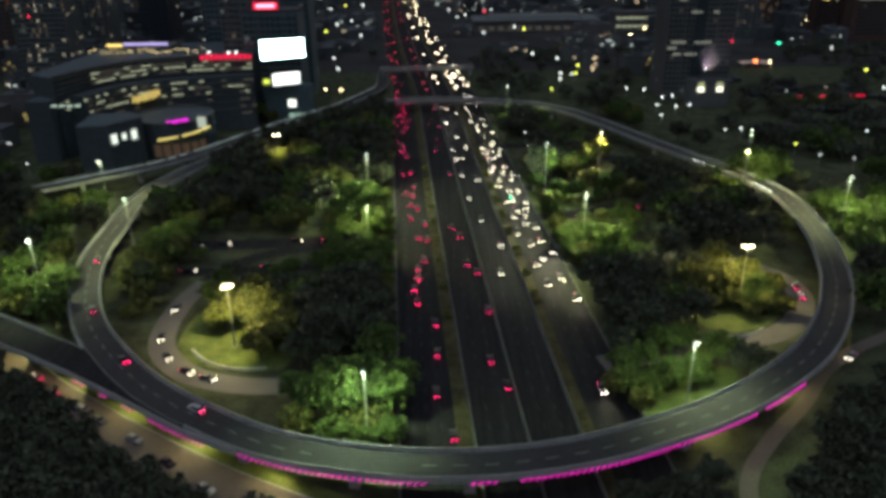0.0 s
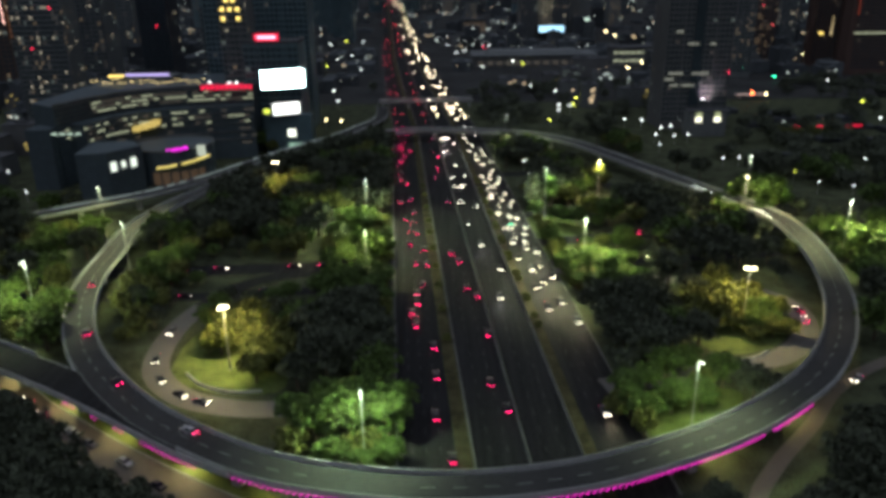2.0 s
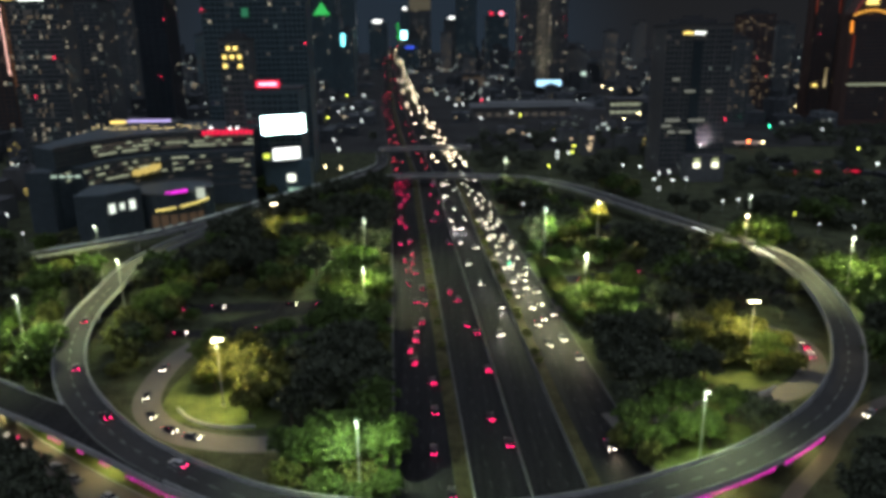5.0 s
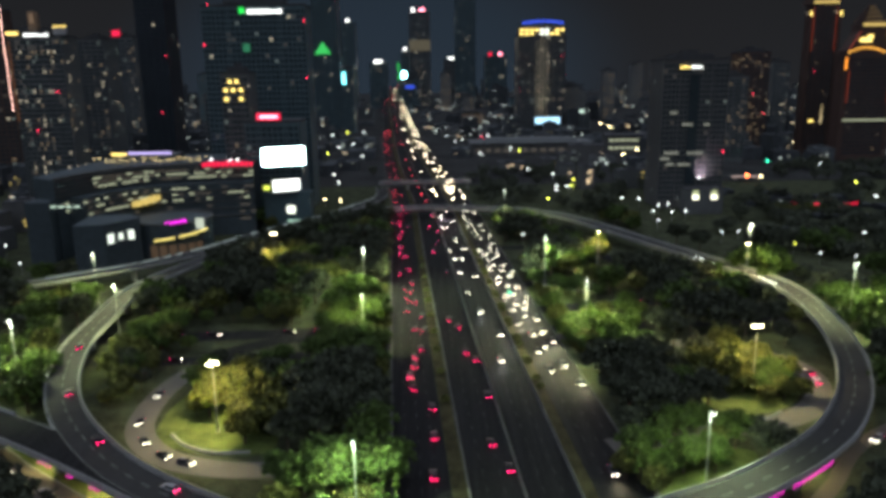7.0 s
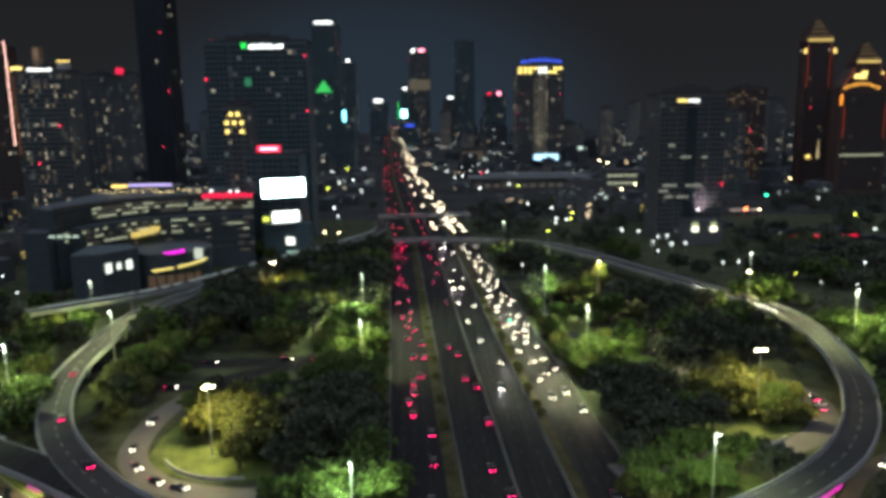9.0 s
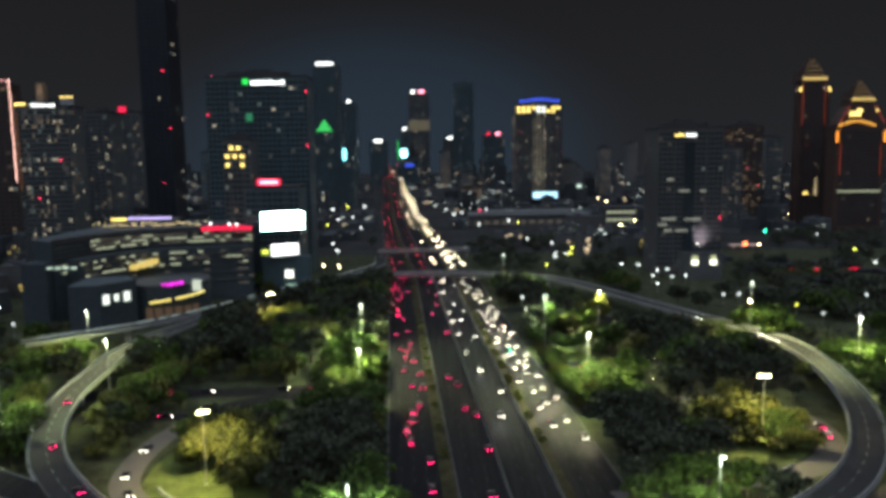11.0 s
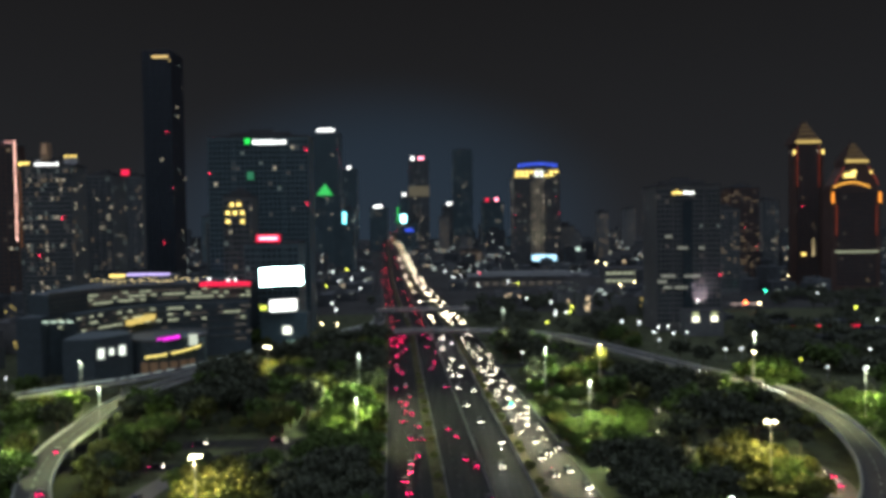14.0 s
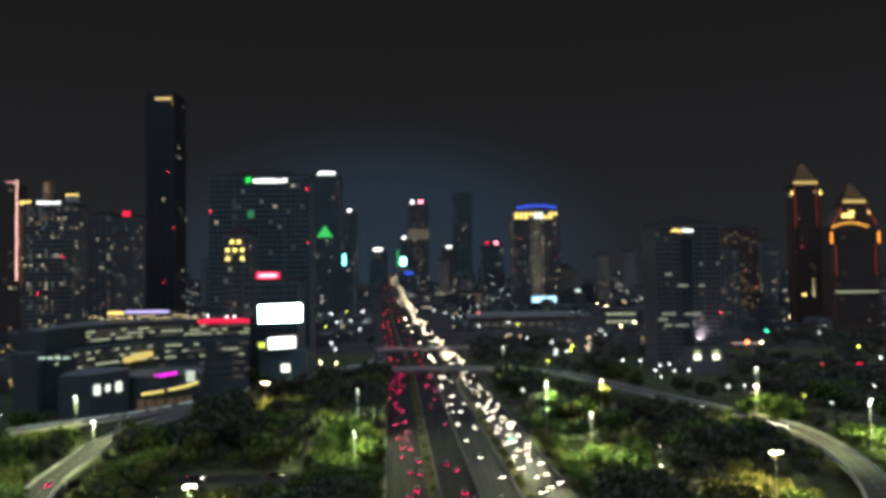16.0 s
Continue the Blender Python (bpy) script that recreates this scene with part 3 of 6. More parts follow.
# ---------------------------------------------------------------- trees
def tree_meshes(seed, height, spread, mat, leaves, leaf=1.0):
    """A tapered trunk with limbs, and a crown of small leaf clumps with gaps."""
    r = random.Random(seed)
    wood = Shape()
    fork = height * r.uniform(0.28, 0.4)
    wood.tube((0, 0, -0.4), (0.15, 0.1, fork), 0.035 * height, 0.024 * height, 8)
    tips = []
    for k in range(r.randint(6, 8)):
        w = 2 * math.pi * (k + r.uniform(-0.3, 0.3)) / 7
        reach, rise = spread * r.uniform(0.35, 0.75), height * r.uniform(0.55, 0.9)
        elbow = Vector((0.15 + 0.45 * reach * math.cos(w), 0.1 + 0.45 * reach * math.sin(w), fork + 0.5 * (rise - fork)))
        tip = Vector((reach * math.cos(w), reach * math.sin(w), rise))
        wood.tube((0.15, 0.1, fork - 0.2), elbow, 0.014 * height, 0.009 * height, 5)
        wood.tube(elbow, tip, 0.009 * height, 0.003 * height, 5)
        tips += [elbow.lerp(tip, 0.45), tip, tip + Vector((r.uniform(-1, 1), r.uniform(-1, 1), r.uniform(-0.6, 0.8)))]
    crown = Shape()
    middle, half = fork + (height - fork) * 0.48, (height - fork) * 0.5
    lumps = [(p, spread * r.uniform(0.14, 0.24)) for p in tips]
    for k in range(95):
        d = Vector((r.gauss(0, 1), r.gauss(0, 1), r.gauss(0.25, 0.9))).normalized() * r.uniform(0.45, 1.0)
        lumps.append((Vector((d.x * spread, d.y * spread, middle + d.z * half)), spread * r.uniform(0.06, 0.17)))
    for k in range(leaves):
        c, size = lumps[r.randrange(len(lumps))]
        d = Vector((r.gauss(0, 1), r.gauss(0, 1), r.gauss(0.2, 0.8))).normalized() * size * r.uniform(0.5, 1.35)
        p = c + d
        if p.z < fork * 0.75:
            continue
        q = Euler((r.uniform(-1.3, 1.3), r.uniform(-1.3, 1.3), r.uniform(0, 6.3))).to_quaternion()
        s = r.uniform(0.34, 0.78) * leaf
        b = len(crown.v)
        for u, v, w in ((-s, 0, 0), (0, -0.55 * s, 0.12 * s), (s, 0, 0), (0, 0.55 * s, 0.12 * s)):
            crown.v.append(tuple(p + q @ Vector((u, v, w))))
        crown.f += [(b, b + 1, b + 2), (b, b + 2, b + 3)]
    return wood.data("trunk", BARK), crown.data("crown", mat)


KINDS = [tree_meshes(11, 12, 6.0, LEAVES[0], 2500), tree_meshes(12, 13, 6.6, LEAVES[2], 1900, 1.15), tree_meshes(13, 9, 4.6, LEAVES[1], 2000), tree_meshes(14, 12, 6.8, LEAVES[0], 2700),
         tree_meshes(15, 6, 3.6, LEAVES[1], 1300), tree_meshes(16, 15, 7.2, LEAVES[2], 2000, 1.15),
         tree_meshes(21, 12, 6.2, LEAVES[0], 1200, 1.45), tree_meshes(22, 13, 6.6, LEAVES[2], 1200, 1.5), tree_meshes(23, 9, 4.8, LEAVES[1], 1000, 1.4),
         tree_meshes(41, 20, 3.5, LEAVES[0], 2300), tree_meshes(42, 19.5, 4.2, LEAVES[1], 2300)]
SHRUB = tree_meshes(31, 6, 3.6, LEAVES[1], 420, 1.5)
TREE_WORDS = ["broad green rain tree with an open crown", "large dark-leaved tree with a dense crown", "small olive-leaved street tree", "spreading green tree with uneven crown", "low bushy olive tree", "tall dark tree with a wide crown",
              "green tree with a full crown", "dark tree with a full crown", "olive tree with a rounded crown",
              "slender upright green tree beside a street lamp", "upright olive tree round a street lamp"]


WOODS = {}


def tree(x, y, kind, size=1.0, turn=0.0, base=0.0):
    trunk, crown = KINDS[kind]
    if 5 < kind < 9:      # past counting: joined into one wood
        for name, me in (("trunks", trunk), (f"crowns_{kind}", crown)):
            pts = np.empty(len(me.vertices) * 3)
            me.vertices.foreach_get("co", pts)
            pts = pts.reshape(-1, 3) * size
            c, s = math.cos(radians(turn)), math.sin(radians(turn))
            pts = np.stack((x + c * pts[:, 0] - s * pts[:, 1], y + s * pts[:, 0] + c * pts[:, 1], base + pts[:, 2]), 1)
            WOODS.setdefault((name, me.materials[0].name), []).append((pts, me))
        return
    t = thing("tree", TREE_WORDS[kind], "tree", pose(x, y, base, 0, 0, turn) @ Matrix.Scale(size, 4), "trees of the interchange")
    part("trunk", trunk, None, t)
    part("crown", crown, None, t)


# lights that stand out among the low buildings, with open ground before them
YARD = (("W", ((14, 1166), (24, 1051), (36, 1081), (77, 1153), (98, 605), (106, 600), (220, 925), (242, 921), (136, 538), (147, 532), (143, 482), (153, 505), (161, 509), (154, 477), (164, 480), (175, 524), (137, 451), (163, 413))),
                    ("W", ((173, 415), (241, 406), (319, 528), (192, 359), (206, 352), (48, 413), (-307, 523), (-216, 388), (-212, 362), (-337, 665), (-244, 404), (-171, 1204), (-119, 1028), (-90, 863), (-133, 985), (-126, 1262), (-100, 700), (-88, 640))),
                    ("A", ((131, 1032), (309, 1408), (305, 1319), (285, 644), (-86, 549), (-74, 545), (468, 969), (104, 1010))), ("R", ((66, 1132), (325, 833))), ("G", ((163, 559), (342, 760))), ("Y", ((100, 905), (110, 604), (81, 538), (-136, 905), (118, 640), (189, 380))))


def open_ground(x, y, w, h):
    """Whether a block of that half width and height leaves the lit yards in sight from the interchange."""
    for _, group in YARD:
        for a, b in group:
            u = (x * a + y * b) / (a * a + b * b)
            if 0.6 < u < 1.03 and h > 80 * (1 - u) + 3 and math.hypot(x - u * a, y - u * b) < w + 3:
                return False
    return True


CLEAR = []
for line, half in ROADS:
    pts = np.array([p[:2] for p in line], float)
    dense = [pts[i] + (pts[i + 1] - pts[i]) * k / 12 for i in range(len(pts) - 1) for k in range(12)] + [pts[-1]]
    CLEAR.append((np.array(dense), half))


def free(x, y, room):
    if abs(x - axis(y)) < 32 + room:
        return False
    for pts, half in CLEAR:
        if np.min(np.hypot(pts[:, 0] - x, pts[:, 1] - y)) < half + room:
            return False
    return True


# open lawns that stay without trees: x, y, radius
LAWNS = [(63, 152, 8), (102, 158, 13), (-50, 176, 8), (-34, 284, 9), (-22, 146, 14), (-74, 182, 17), (-54, 191, 13), (-86, 165, 16), (-62, 160, 14), (-95, 185, 9), (98, 206, 15), (88, 192, 9), (101, 188, 9), (88, 179, 9), (-45, 184, 9), (108, 192, 9), (57, 168, 14), (72, 160, 10), (55, 300, 7), (-170, 400, 48), (-140, 430, 45), (-128, 205, 5)]
PLANTED = []
GLADES = [(-82, 350, 12), (-79, 336, 9), (50, 322, 6), (79, 352, 8), (80, 343, 8), (79, 334, 6), (-80, 360, 6)]      # gaps in the woods before the lamps


RING_PTS = np.array([p[:2] for p in RING])
FRONT_PTS = np.array([p[:2] for p in FRONT])


def glade(x, y):
    return any((x - a) ** 2 + (y - b) ** 2 < c * c for a, b, c in GLADES)


def plant(count, x0, x1, y0, y1, gap, kinds, room=3.0, grow=(0.78, 1.15)):
    tries = 0
    while count and tries < 6000:
        tries += 1
        x, y = rng.uniform(x0, x1), rng.uniform(y0, y1)
        if y < 180 and (x < 0 and y > 74 - 0.62 * x or x > 60 and y > 44 + 0.95 * x and x < 120):
            if not (-72 < x < -18 and y > 140 or 44 < x < 112 and y > 150):
                continue
        if -120 < x < -30 and 212 < y < 277:      # low ground along the cross roads
            continue
        if y > 300 and abs(x) < 175 and min(np.min(np.hypot(*(RING_PTS - (x, y)).T)), np.min(np.hypot(*(FRONT_PTS - (x, y)).T))) < 26:
            continue
        if y > 300 and not open_ground(x, y, 5, 13):
            continue
        if any((x - a) ** 2 + (y - b) ** 2 < r * r for a, b, r in LAWNS) or not free(x, y, room):
            continue
        if any((x - a) ** 2 + (y - b) ** 2 < gap * gap for a, b in PLANTED):
            continue
        PLANTED.append((x, y))
        kind, size, turn = rng.choice(kinds), rng.uniform(*grow), rng.uniform(0, 360)
        if not glade(x, y):
            tree(x, y, kind, size, turn)
        count -= 1


r_low = random.Random(19)
# trees close to a lamp, lit through
for x, y, kind, size, turn in ((51.6, 331.8, 9, 0.98, 0), (81, 364.6, 10, 0.95, 40), (55.5, 250.5, 3, 1.08, 25), (46.5, 253.5, 0, 0.9, 70), (64, 252.5, 3, 0.9, 110), (51, 243, 2, 0.9, 0), (-83.5, 363.5, 2, 1.35, 15), (-77, 361.5, 2, 1.15, 0), (-90, 361, 2, 1.05, 50), (-82, 354.5, 2, 0.9, 50), (-25.5, 268.5, 0, 1.2, 30), (-32.8, 301.5, 3, 1.1, 10)):
    tree(x, y, kind, size, turn)
# trees that stand in the lamplight
for x, y, kind, size, turn in ((56.5, 258.5, 3, 0.7, 15), (-37, 303, 0, 1.15, 0), (-37, 269, 3, 0.7, 50), (43.5, 325, 0, 0.75, 0), (163, 262, 3, 1.2, 0), (158, 274, 0, 1.1, 60), (188, 259, 3, 1.15, 0), (-55, 194, 2, 1.35, 0), (90, 216, 2, 1.35, 0), (101, 204.5, 3, 0.5, 20), (96, 201.5, 4, 0.8, 80), (86, 207, 4, 0.8, 50), (-127, 214, 3, 1.1, 0), (-149, 298, 0, 1.1, 0),
                               (-18.5, 137.5, 0, 0.62, 10), (-26, 140, 3, 0.7, 80), (-12.5, 141, 0, 0.68, 200), (-23.5, 151, 3, 1.2, 0), (-31.5, 152, 0, 1.0, 40), (-13.5, 152, 0, 1.15, 130), (-19, 145.5, 4, 1.3, 0), (-67, 197, 2, 1.25, 0), (-53, 188, 2, 1.2, 30), (-51, 195, 2, 1.5, 120), (-58, 199, 2, 1.3, 60), (-60, 206, 2, 1.5, 10), (-68, 210, 2, 1.2, 200), (-52.5, 180.5, 2, 1.1, 20), (-47, 187, 2, 1.2, 0), (-71, 198, 4, 0.8, 0), (-29, 161, 3, 0.95, 0), (-20, 163, 0, 1.0, 50), (-12, 162, 3, 0.85, 0), (-38, 158, 0, 0.8, 10), (-36, 146, 4, 1.2, 0), (95, 222, 2, 1.0, 0), (96, 236, 2, 1.2, 30), (104, 227, 4, 1.4, 0),
                               (58.5, 162, 3, 0.72, 0), (66.5, 162.5, 0, 0.66, 40), (52.5, 158.5, 0, 0.66, 90), (47, 160, 3, 0.7, 0), (49, 152.5, 2, 0.75, 40), (60.5, 167, 0, 0.6, 90), (67.5, 168, 3, 0.6, 10), (48.5, 168, 3, 0.78, 150), (55, 173, 0, 0.7, 220), (62, 179, 3, 0.8, 30), (76, 174, 3, 0.85, 60), (70, 172, 2, 0.8, 0), (50, 180, 1, 0.75, 0), (44, 160, 2, 0.8, 0), (69, 183, 0, 0.7, 0), (102, 203, 2, 0.75, 70), (86, 215, 2, 1.2, 140), (84, 222, 4, 1.5, 0), (108, 216, 4, 1.3, 10), (99, 220, 2, 1.0, 50), (107, 203, 4, 1.0, 90), (82, 212, 4, 1.2, 20), (101.5, 212.5, 0, 0.78, 0), (103.8, 208.5, 0, 0.6, 130), (97, 207, 0, 0.58, 60), (92, 208.5, 4, 1.1, 0),
                               (62, 252, 4, 0.9, 0), (61, 246, 0, 0.55, 50), (47, 264, 3, 0.5, 100), (133, 314, 3, 0.75, 0), (-128, 221, 3, 1.0, 20), (-140, 214, 0, 1.0, 60),
                               (-150, 226, 3, 1.1, 0), (-136, 233, 2, 1.0, 0), (-133, 206, 4, 1.3, 20), (-142, 204, 2, 1.1, 50), (-137, 223, 0, 0.7, 70), (-127, 212, 4, 1.0, 0), (-148, 240, 0, 0.9, 10), (-140, 247, 2, 1.1, 80), (-160, 214, 0, 1.0, 0), (-107, 226, 4, 1.4, 0), (-112, 268, 0, 0.6, 15), (-109, 276, 3, 0.55, 70), (-104, 238, 4, 1.5, 60), (-112, 246, 4, 1.3, 120), (-98, 214, 4, 1.4, 0), (-96, 230, 2, 0.8, 40), (-106, 262, 3, 0.8, 0), (-100, 270, 0, 0.8, 50), (-34, 314, 3, 0.85, 0), (63, 416, 6, 0.9, 0), (70, 423, 6, 0.8, 40), (57, 424, 8, 0.9, 0), (84, 372, 8, 1.1, 0), (76, 366, 6, 0.8, 0), (-90, 366, 8, 1.1, 0), (-75, 367, 6, 0.9, 0), (-86, 350, 8, 1.0, 60), (-106, 249, 0, 1.0, 0), (-101, 262, 3, 0.95, 0), (-98, 250, 2, 1.1, 0), (-24, 254, 0, 0.6, 60), (-26, 270, 3, 0.6, 0), (-40, 281, 0, 0.85, 20), (-27, 288, 2, 1.0, 90), (-42, 262, 3, 0.85, 10), (-35, 299, 0, 0.75, 45), (-26, 306, 2, 0.9, 0), (-44, 294, 3, 0.8, 70), (60, 262, 2, 0.9, 0), (45, 300, 2, 0.8, 30), (52, 318, 0, 0.7, 60), (167, 274, 3, 1.0, 0), (172, 264, 0, 1.1, 80),
                               (182, 280, 3, 1.1, 10), (171, 255, 0, 0.9, 0)):
    PLANTED.append((x, y))
    tree(x, y, kind, size, turn)
# tall dark trees along the inner side of the ring
for x, y, kind, size in ((-101, 346, 5, 1.3), (-108, 352, 5, 1.2), (-94, 352, 5, 1.3), (-104, 338, 5, 1.2), (-99, 334, 5, 1.25), (-96, 316, 1, 1.15), (-92, 324, 5, 1.0), (-101, 304, 1, 1.0), (-91, 304, 1, 0.95), (-103, 358, 1, 1.2), (-90, 334, 1, 1.1),
                         (126, 264, 1, 0.9), (131, 288, 5, 0.8), (124, 292, 1, 1.0), (134, 290, 1, 0.72), (119, 322, 5, 0.95), (112, 290, 5, 0.9), (113, 258, 1, 1.0), (108, 318, 1, 1.1), (110, 332, 5, 1.0), (100, 286, 5, 0.95), (101, 258, 1, 0.95), (122, 246, 1, 0.7), (98, 318, 5, 1.0), (88, 286, 1, 1.0),
                         (143, 334, 0, 1.25), (150, 326, 3, 1.2), (152, 340, 0, 1.1), (146, 318, 3, 0.8), (158, 330, 3, 1.1), (128, 303, 0, 0.7), (127, 330, 0, 0.8), (130, 316, 0, 0.72)):
    PLANTED.append((x, y))
    tree(x, y, 6 if kind in (0, 3) else 7, size, 37 * x)
# dark crowns that rise along the inner edge of the far deck
for p, a in along(raised(offset(RING[23 * 6:27 * 6 - 2], 10.5), 0), 8.5):
    x, y, size, turn = p.x + rng.uniform(-1.5, 1.5), p.y + rng.uniform(-1.5, 1.5), rng.uniform(0.95, 1.25), rng.uniform(0, 360)
    tree(x, y, 7, 0.5 * size if glade(x, y) else size, turn)
plant(20, -72, -18, 160, 222, 7.5, (1, 1, 3, 1, 5))
plant(8, -72, -48, 222, 255, 7.5, (1, 1, 3, 1, 5))
for x, y, kind, size in ((-22, 245, 0, 0.8), (-30, 251, 3, 0.75), (-39, 247, 0, 0.85), (-24, 235, 3, 0.8), (-33, 239, 0, 0.9), (-42, 237, 3, 0.8), (-21, 226, 0, 0.75), (-30, 228, 3, 0.8), (-38, 227, 0, 0.7), (-20, 218, 2, 0.9),
                         (50, 241, 3, 0.6), (58, 239, 0, 0.65), (47, 250, 0, 0.55), (66, 246, 3, 0.7), (66, 258, 0, 0.7), (70, 240, 3, 0.75), (58, 275, 2, 0.7), (66, 284, 4, 1.0), (48, 282, 4, 0.9)):
    PLANTED.append((x, y))
    tree(x, y, kind, size, 53 * x)
for k in range(80):
    x, y = r_low.uniform(-116, -32), r_low.uniform(206, 282)
    if free(x, y, 2.2) and (x + 62) ** 2 + (y - 190) ** 2 > 400:
        PLANTED.append((x, y))
        kind = r_low.choice((4, 2, 1, 3, 1))
        tree(x, y, kind, r_low.uniform(0.75, 1.25) * (0.6 if kind in (1, 3) else 1), r_low.uniform(0, 360))
plant(10, -48, -19, 246, 324, 5.5, (0, 3, 2), 1.0, (0.5, 0.75))
plant(12, 42, 78, 244, 332, 5.5, (0, 3, 2), 1.0, (0.5, 0.75))
# the lamplit clearings on both verges keep their low planting
LAWNS += [(56, 300, 22), (60, 264, 20), (52, 326, 14), (56, 244, 14), (-32, 286, 15), (-32, 262, 17), (-30, 240, 15), (-29, 226, 10)]
plant(18, 44, 112, 150, 262, 8, (1, 1, 3, 5))
plant(64, -126, -25, 262, 480, 7.5, (6, 7, 8, 7), 3.0, (0.85, 1.3))
plant(66, 36, 135, 262, 480, 7.5, (6, 7, 8, 7), 3.0, (0.85, 1.3))
plant(60, -240, -120, 190, 380, 8, (6, 7, 8, 7, 6))
plant(34, 146, 220, 222, 305, 6, (0, 3, 6, 2), 2.0, (0.6, 0.95))
plant(90, 132, 260, 180, 400, 8, (6, 7, 7, 6))
# dark belts of trees along the outer side of the two streets
for line, side, sizes in ((smooth([(-190, 198), (-150, 180), (-121, 166), (-95, 145), (-76, 130), (-52, 117), (-30, 106)], 4), -1, (0.72, 1.0)),
                          (smooth([(58, 98), (70, 110), (80, 122), (90, 136), (104, 149), (124, 161), (160, 176), (230, 196)], 4), -1, (0.7, 0.95))):
    for row in (0, 7.5, 15):
        for p, a in along(raised(offset([(*q[:2], 0) for q in line], side * (1.0 + row)), 0), 7.6, 2.0 + 0.4 * row):
            tree(p.x + rng.uniform(-1.6, 1.6), p.y + rng.uniform(-1.6, 1.6), 7 if row > 9 else rng.choice((1, 1, 5, 1)), rng.uniform(*sizes), rng.uniform(0, 360))
for x, y, size in ((44, 116, 0.7), (51, 119, 0.7), (57.5, 125, 0.6), (38, 119, 0.55), (36, 110, 0.8), (47, 108, 0.8), (54, 112, 0.75)):
    tree(x, y, 1, size, 40 * size * x)

# a row of low trees before the red strip light
for k in range(9):
    tree(222 + 6.6 * k + rng.uniform(-1.5, 1.5), 489 + rng.uniform(-3, 3), 8, rng.uniform(0.8, 1.0), 50 * k)

wood = thing("woodland", "dense mixed trees inside and round the far half of the ring", "woods", kind="stuff")
for (name, mat), lot in WOODS.items():
    verts, faces, base = [], [], 0
    for pts, me in lot:
        verts.append(pts)
        faces += [tuple(base + i for i in p.vertices) for p in me.polygons]
        base += len(pts)
    me = bpy.data.meshes.new(name.split("_")[0])
    me.from_pydata(np.concatenate(verts).tolist(), [], faces)
    me.materials.append(bpy.data.materials[mat])
    part(name.split("_")[0], me, None, wood)

# far woods beside the main road, as one mass of leaf clumps
far = Shape()
r = random.Random(31)
for k in range(880):
    if k < 170:
        y = r.uniform(500, 760)
        x = axis(y) + r.choice((-1, 1, 1, 1)) * r.uniform(38, 210)
    elif k < 500:
        x, y = r.uniform(165, 430), r.uniform(300, 530)
    elif k < 560:
        x, y = r.uniform(-330, -235), r.uniform(200, 420)
    elif k > 719:
        x, y = r.uniform(205, 480), r.uniform(350, 500)
    else:
        x, y = r.uniform(215, 520), r.uniform(525, 760)
        if 235 < x < 310 and y > 560:
            continue
    if (x < -30 and y > 470 and x < axis(y) - 60) or not free(x, y, 3) or (140 < x < 215 and y < 580 and y > 495) or 140 < x < 330 and 440 < y < 530 and k % 3:
        continue
    h, w = r.uniform(8, 13), r.uniform(4.5, 7)
    if not open_ground(x, y, w, h):
        continue
    far.tube((x, y, -0.3), (x, y, h * 0.6), 0.35, 0.2, 5)
    for j in range(300):
        d = Vector((r.gauss(0, 1), r.gauss(0, 1), r.gauss(0, 0.8))).normalized() * r.uniform(0.5, 1.05)
        p = Vector((x + d.x * w * r.uniform(0.8, 1.15), y + d.y * w, h * 0.62 + d.z * h * 0.38))
        q, s = Euler((r.uniform(-0.9, 0.9), r.uniform(-0.9, 0.9), r.uniform(0, 6.3))).to_quaternion(), r.uniform(0.6, 1.15)
        b = len(far.v)
        far.v += [tuple(p + q @ Vector(c)) for c in ((-s, 0, 0), (0, -0.6 * s, 0.1), (s, 0, 0), (0, 0.6 * s, 0.1))]
        far.f += [(b, b + 1, b + 2), (b, b + 2, b + 3)]
tagged(part("far_woods", far, LEAVES[2]), "dark trees beside the main road beyond the ring", "woods", kind="stuff")
# low hedge plants along both verges
for k in range(30):
    y, side = 232 + 6.4 * (k // 2) + r.uniform(-2, 2), (-35.2, 34.8)[k % 2]
    t = thing("shrub", "low uneven green shrub on the grass verge", "shrub", pose(axis(y) + side + r.uniform(-1.2, 1.5), y, 0.0, 0, 0, r.uniform(0, 360)) @ Matrix.Scale(r.uniform(0.4, 0.8), 4), "shrubs on the verges")
    part("stem", SHRUB[0], None, t)
    part("foliage", SHRUB[1], None, t)
# shrubs on the planted strips
for k in range(30):
    y = 205 + 6.5 * k + r.uniform(-2, 2)
    off = 14.6 if k % 3 else -15.2
    t = thing("shrub", "clipped olive shrub on the planted median", "shrub", pose(axis(y) + off, y, 0.1, 0, 0, r.uniform(0, 360)) @ Matrix.Scale(r.uniform(0.3, 0.42), 4), "shrubs on the medians")
    part("stem", SHRUB[0], None, t)
    part("foliage", SHRUB[1], None, t)

